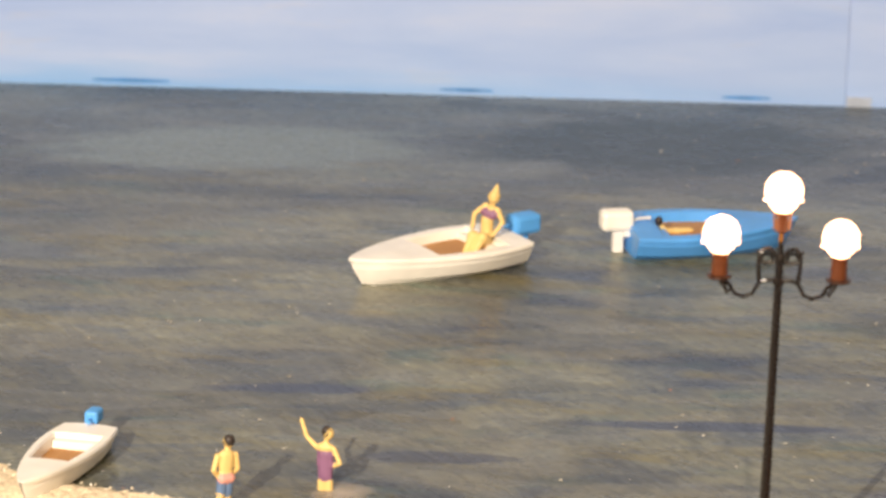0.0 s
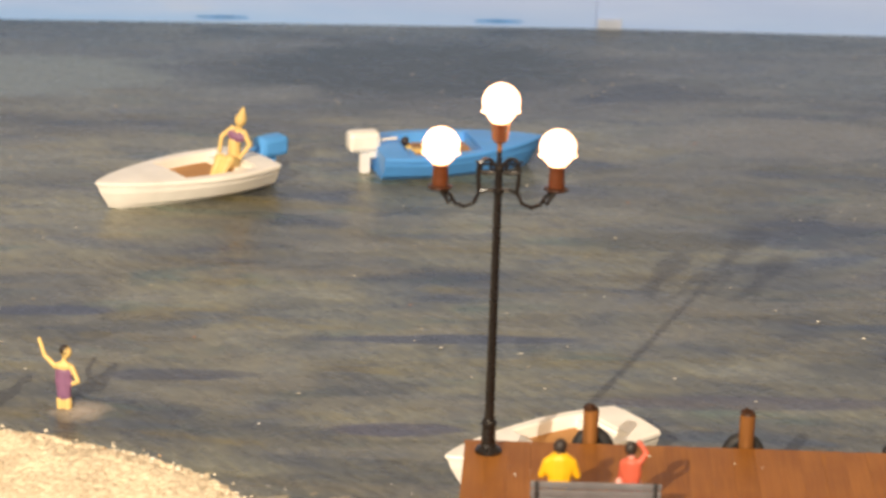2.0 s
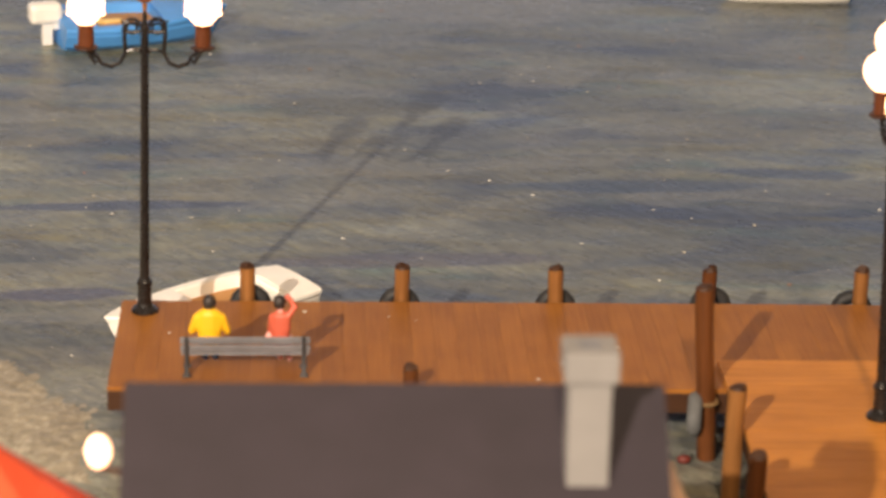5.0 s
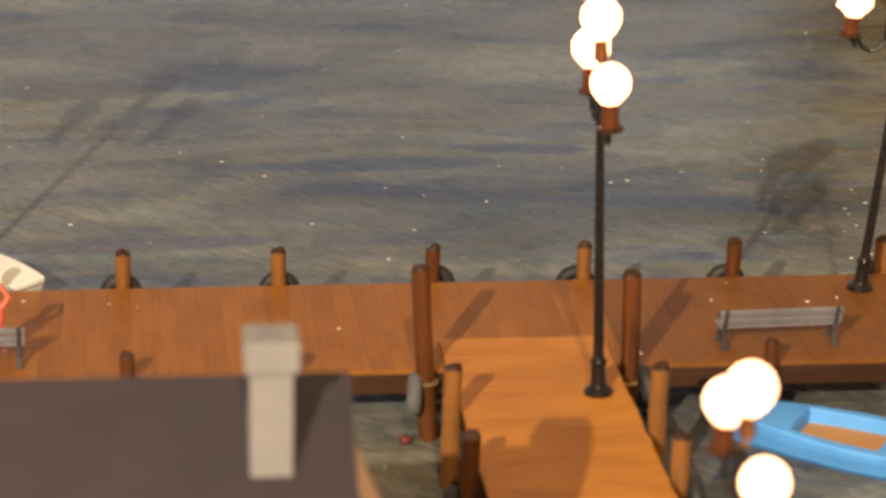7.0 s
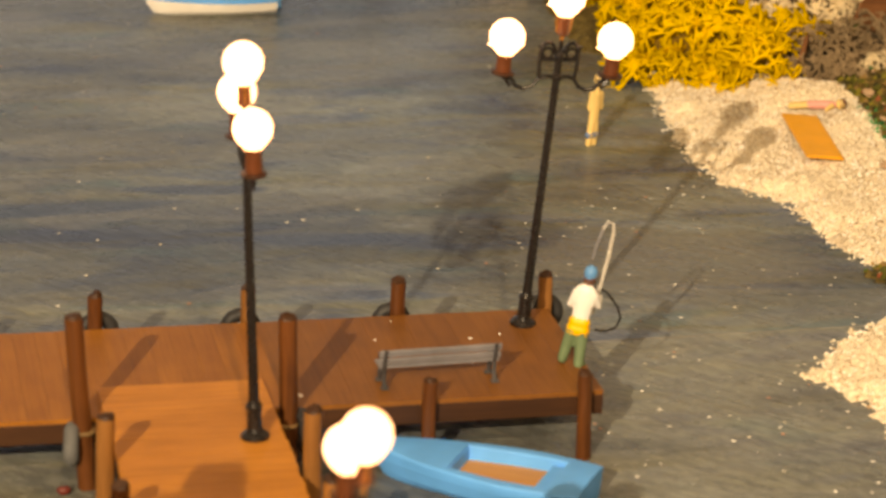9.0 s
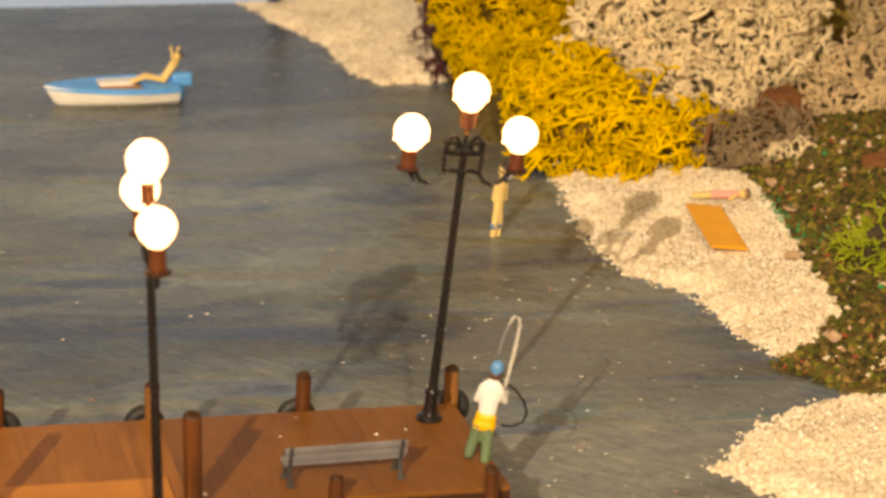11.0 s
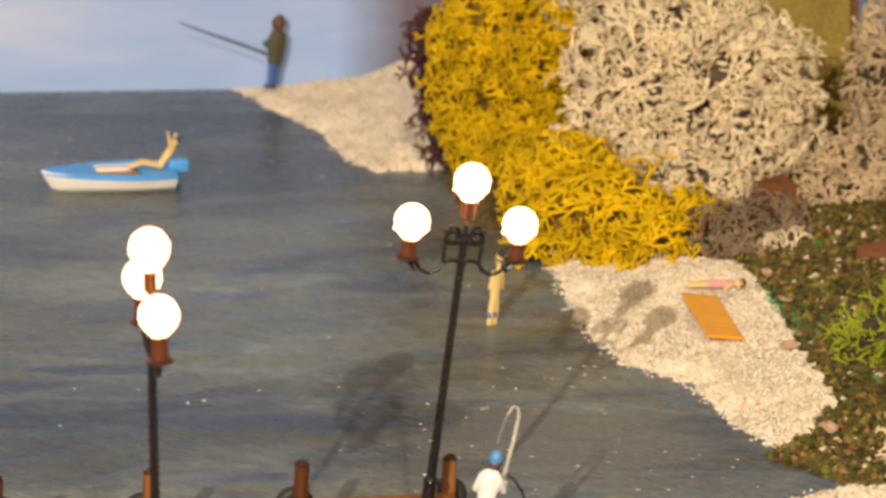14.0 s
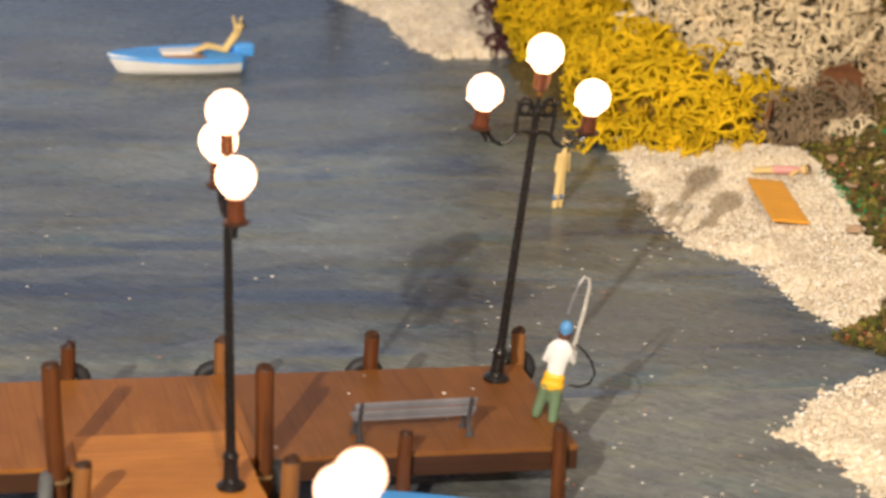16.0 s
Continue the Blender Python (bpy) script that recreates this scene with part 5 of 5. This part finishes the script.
lichen("pale grey brown lichen bush on the slope", (409, 234, 6), (23, 13, 22), 260, GRY, 6, 0.62, 2.7, 4, 0.6)
lichen("tall grey brown lichen bush at the top of the slope", (441, 262, 42), (28, 15, 37), 420, GRY, 13, 0.62, 2.7, 4, 0.6)
# these two clumps carry their shade in the lichen colour
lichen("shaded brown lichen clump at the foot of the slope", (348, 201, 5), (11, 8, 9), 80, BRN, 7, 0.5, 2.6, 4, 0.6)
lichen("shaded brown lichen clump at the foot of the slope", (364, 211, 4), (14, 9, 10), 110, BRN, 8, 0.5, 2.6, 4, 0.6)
lichen("bright green lichen tuft among the flock", (364, 106, 7), (16, 10, 10), 130, GRN, 9, 0.42, 3.2, 3, 1.2, (0.3, 0.8))
lichen("dark maroon lichen clump behind the yellow bush", (294, 332, 34), (7, 6, 11), 90, MAR, 10, 0.5, 2.2, 4, 0.6)
lichen("dark maroon lichen clump at the foot of the yellow bush", (297, 318, 14), (9, 6, 14), 90, MAR, 11, 0.5, 2.2, 4, 0.6)
lichen("pale lichen tuft at the top of the bank", (335, 300, 62), (20, 14, 16), 150, WHI, 12, 0.6, 2.6, 4, 0.6)
lichen("small pale lichen crumb on the bank", (369, 197, 6.5), (8, 4, 3), 26, WHI, 14, 0.5, 1.6, 3, 0.6)
lichen("small pale lichen crumb near the sand", (340, 41, 3), (8, 6, 3.5), 40, WHI, 15, 0.5, 1.6, 3, 0.6)

# the turf mat and the board that stand at the top of the bank
bank_board = thing("turf_board", at(416, 318, 0, -14, 0, 0), "upright board covered with a worn green-brown grass mat", "board")
bm = box(bmesh.new(), -40, -1.5, 4, 21, 1.5, 110, 0.6)
part("grass_mat", bm, TURF, bank_board)
part("edge_strip", box(bmesh.new(), 21.2, -2.2, 0, 23.4, 2.2, 110, 0.3), BARK, bank_board, "brown wooden edge strip")
bark = thing("bark_piece", at(405, 164, 8, 0, 4, -24) @ Matrix.Scale(1.25, 4), "brown piece of bark lying on the bank", "bark")
bm = bmesh.new()
tube(bm, [(-22, 0, 0), (-14, 1, 0.4), (-4, 0.5, 1.2), (8, -0.6, 1.6), (22, 0.4, 2.6), (34, 0, 3)], [2.0, 4.0, 6.4, 8.0, 9.0, 7.5], 11)
for v in bm.verts:
    v.co += Vector((0, 0, 0.9 * noise.noise(v.co * 0.25)))
part("bark", bm, BARK, bark)
shard = thing("bark_piece", at(376, 229, 12, 62, 4, 12), "curled light brown shard of bark between the bushes", "bark")
bm = bmesh.new()
rows = []
for i in range(9):
    u = i / 4 - 1
    reach_y = 6.5 * math.sqrt(max(0.05, 1 - u * u)) * (1 + 0.12 * math.sin(7 * u))
    rows.append([bm.verts.new((9 * u, reach_y * v, 1.6 * v * v + 0.5 * noise.noise(Vector((u * 3, v * 3, 0))))) for v in (-1, -0.5, 0, 0.5, 1)])
for r0, r1 in zip(rows, rows[1:]):
    for k in range(4):
        bm.faces.new((r0[k], r0[k + 1], r1[k + 1], r1[k]))
thicken(bm, 0.8)
part("bark", bm, BARK, shard)
stick = thing("stick", at(340, 195, 3.5), "dark brown broken stick leaning beside the yellow bush", "stick")
part("bark", tube(bmesh.new(), [(-1.6, 0, -1), (-0.8, 0.2, 3), (0.3, 0, 8), (1.6, 0.3, 13.5)], [1.2, 1.1, 0.9, 0.5], 8), BARK, stick)
fence = thing("fence_panel", at(407, 199, 7, -6, 0, 14), "dark brown upright panel of narrow boards on the bank", "fence panel")
for k in range(9):
    part("board", box(bmesh.new(), -9 + 2 * k, -0.5, -4, -7.15 + 2 * k, 0.5, 14.5 + 0.4 * (k % 3), 0.15), POST_DARK, fence)

# ---- loose flock, crumbs and flakes ----


def scatter(name, label, spots, size, mat, seed, flat=1.0):
    """Many small loose pieces in one mesh."""
    rng = random.Random(seed)
    verts, faces = [], []
    for x, y, z in spots:
        s = rng.uniform(*size)
        n = len(verts)
        a = rng.uniform(0, 6.28)
        for k in range(4):
            verts.append((x + s * rng.uniform(0.6, 1.2) * math.cos(a + 1.57 * k), y + s * rng.uniform(0.6, 1.2) * math.sin(a + 1.57 * k), z + 0.25 * s * flat * rng.uniform(-1, 1)))
        verts.append((x + 0.3 * s * rng.uniform(-1, 1), y + 0.3 * s * rng.uniform(-1, 1), z + s * flat * rng.uniform(0.6, 1.1)))
        verts.append((x, y, z - 0.5 * s * flat))
        for k in range(4):
            faces += [(n + k, n + (k + 1) % 4, n + 4), (n + (k + 1) % 4, n + k, n + 5)]
    me = bpy.data.meshes.new(name)
    me.from_pydata((np.array(verts) * MM).tolist(), [], faces)
    me.materials.append(mat)
    return tagged(new(name, me), label, name, kind="stuff")


rng = random.Random(20)
spots = []
while len(spots) < 13000:
    x, y = rng.uniform(306, 450), rng.uniform(20, 262)
    d = float(inside_distance(np.array([x]), np.array([y]), LAND)[0])
    if d > 0 - rng.random() * 3:
        z = min(d * 0.3, 1.6) + float(hill(np.array(x), np.array(y)))
        spots.append((x, y, z + 0.2))
scatter("flock", "loose green, brown and straw flock strewn over the bank", spots, (0.4, 1.7), FLOCK, 21, 0.9)
spots = []
for _ in range(240):
    t = rng.random()
    x, y = 345 + 5 * t + rng.gauss(0, 3.6), 168 - 42 * t + rng.gauss(0, 4)
    spots.append((x, y, 2.4 + max(0, (x - 340) * 0.16)))
scatter("green_flock", "bright emerald flock crumbs at the edge of the sand", spots, (0.3, 0.85), EMERALD, 25, 0.9)
for x, y, z, turn, size in ((335.5, 111, 4.6, 20, 2.6), (323.8, 52.5, 3.4, 80, 2.9), (349, 149, 5.0, 140, 2.0), (352.5, 173, 5.4, 60, 2.2)):
    bm = bmesh.new()
    rows = []
    for i in range(7):
        u = i / 6 * 2 - 1
        half_width = 0.75 * math.sqrt(max(0.02, 1 - u * u)) * (1 + 0.15 * math.sin(5 * u))
        rows.append([bm.verts.new((size * u, size * half_width * s, size * (0.35 * s * s + 0.2 * u * u))) for s in (-1, -0.4, 0.4, 1)])
    for r0, r1 in zip(rows, rows[1:]):
        for k in range(3):
            bm.faces.new((r0[k], r0[k + 1], r1[k + 1], r1[k]))
    thicken(bm, 0.25)
    leaf = part("leaf", bm, LEAF, smooth=True)
    leaf.matrix_basis = at(x, y, z, 8, -6, turn)
    tagged(leaf, "curled pale brown dry leaf lying among the flock", "leaf", "dry leaves")
spots = []
for poly, count, top in ((SAND_EAST, 1100, 2.2), (SAND_QUAY, 420, 2.0), (SAND_FAR, 350, 1.6), (SAND_WEST, 420, 1.2)):
    lo, hi = np.min(poly, 0), np.max(poly, 0)
    made = 0
    while made < count:
        x, y = rng.uniform(lo[0] - 5, hi[0]), rng.uniform(lo[1] - 4, hi[1])
        d = float(inside_distance(np.array([x]), np.array([y]), poly)[0])
        if -3.2 * rng.random() ** 2 - 0.3 < d < 4:
            spots.append((x, y, max(0.1, min(d * 0.3, top))))
            made += 1
for poly, count, high in ((SAND_EAST, 4200, bank), (SAND_QUAY, 2600, None), (SAND_FAR, 1500, far_slope)):
    lo, hi = np.min(poly, 0), np.max(poly, 0)
    px, py = np.random.default_rng(count).uniform(lo, hi, (count * 2, 2)).T
    d = inside_distance(px, py, poly)
    pz = np.clip(d * 0.33, 0, 2.3) + (high(px, py) if high else 0)
    spots += [(x, y, z + 0.1) for x, y, z, inner in zip(px, py, pz, d) if inner > 0.5]
scatter("sand_crumbs", "pale sand crumbs scattered along the beach edges", spots, (0.3, 0.75), CRUMBS, 22, 0.9)
spots = [(rng.uniform(-170, 300), rng.uniform(-110, 425), 0.12) for _ in range(420)]
spots += [(rng.uniform(215, 300), rng.uniform(-90, 120), 0.12) for _ in range(170)]
spots = [s for s in spots if not (-2 < s[0] < 219 and -50 < s[1] < 5)]
spots += [(rng.uniform(155, 214), rng.uniform(-44, -3), DECK_Z + 0.03) for _ in range(9)] + [(rng.uniform(4, 116), rng.uniform(-44, -3), DECK_Z + 0.03) for _ in range(8)]
scatter("flakes", "tiny white flakes lying on the painted water", spots, (0.22, 0.70), FLAKES, 23, 0.25)

# ---- the near house, umbrella and lantern ----
house = thing("house", at(50, -192, 6), "model house with a dark slate roof and grey chimney", "house")
bm = box(bmesh.new(), -33, -34, 0, 33, 34, 38)
part("wall", bm, CREAM, house, "cream rendered walls")
bm = bmesh.new()
for s in (1, -1):
    vs = [bm.verts.new(c) for c in ((-36.2, 0, 68.8), (36.3, 0, 68.8), (36.3, s * 42, 34), (-36.2, s * 42, 34))]
    bm.faces.new(vs)
bmesh.ops.remove_doubles(bm, verts=bm.verts[:], dist=0.01)
thicken(bm, 1.6)
part("roof", bm, ROOF, house, "dark slate grey roof")
for x in (-32.6, 32.6):
    bm = bmesh.new()
    vs = [[bm.verts.new((x + t, y, z)) for y, z in ((-34, 38), (34, 38), (0, 66))] for t in (-0.4, 0.4)]
    bm.faces.new(vs[0])
    bm.faces.new(vs[1])
    for k in range(3):
        bm.faces.new((vs[0][k], vs[0][(k + 1) % 3], vs[1][(k + 1) % 3], vs[1][k]))
    part("gable", bm, CREAM, house)
bm = bmesh.new()
box(bm, 22.3, -13, 50, 27.9, -7.4, 75.4, 0.2)
part("chimney", bm, CHIMNEY, house, "pale grey rendered chimney")
bm = bmesh.new()
box(bm, 21.5, -13.8, 74.4, 28.7, -6.6, 78.6, 0.25)
cap = part("chimney_cap", bm, CHIMNEY, house, "pale grey chimney cap")
part("flue", box(bmesh.new(), 23.6, -11.6, 78.5, 26.4, -8.8, 78.75), BENCH_GREY, house, "dark flue opening")
bm = bmesh.new()
tube(bm, [(35.4, -7.5, 61.5), (45, -7.5, 39)], 1.4, 4)
part("bargeboard", bm, CREAM, house, "cream sloping board at the gable")
lantern = thing("wall_lantern", at(13.4, -186, 62), "small lit lantern on the house's gable", "lamp")
part("bracket", tube(bmesh.new(), [(4, 0, -3.6), (0, 0, -3.2), (-3.6, 0, -2.4)], 0.4, 6), BROWN, lantern)
part("globe", ball(bmesh.new(), (-3.8, 0, 0), 2.0, (0.85, 0.85, 1.2), 8, 12), GLOBE, lantern, "lit bulb", True)
umbrella = thing("market_umbrella", at(-6, -192, 6), "red-orange canvas market umbrella", "umbrella")
part("pole", lathe(bmesh.new(), [(0.7, 0), (0.6, 60)], 8), BROWN, umbrella)
part("canopy", lathe(bmesh.new(), [(22, 43), (21.6, 44), (9, 54), (0.4, 61)], 8), RED, umbrella, "faded red canvas")

# ---- deck planks ----


def plank_mesh(sx, sy, mat, seed):
    rng = random.Random(seed)
    bm = box(bmesh.new(), -sx / 2, -sy / 2, 0, sx / 2, sy / 2, 0.9, 0.025)
    for v in bm.verts:
        v.co.z += rng.uniform(-0.015, 0.015)
    return finish(bm, "plank", mat)


DECK_PLANKS = [plank_mesh(4.49, 46.0, m, s) for m in (DECK, DECK_DARK) for s in range(3)]
for k in range(48):
    piece("plank", DECK_PLANKS[k % 3 + (3 if k > 33 else 0)], pier, at(0.5 + 4.51 * (k + 0.5), -23.05 + random.uniform(-0.1, 0.1), DECK_Z - 0.9 + random.uniform(-0.03, 0.03)))
WALK_PLANKS = [plank_mesh(32.4, 4.29, WALKWAY, s) for s in range(3)]
for k in range(27):
    piece("plank", WALK_PLANKS[k % 3], pier, at(134.9 + random.uniform(-0.2, 0.2), -35.6 - 4.31 * k, DECK_Z + 0.1 + random.uniform(-0.03, 0.03)))
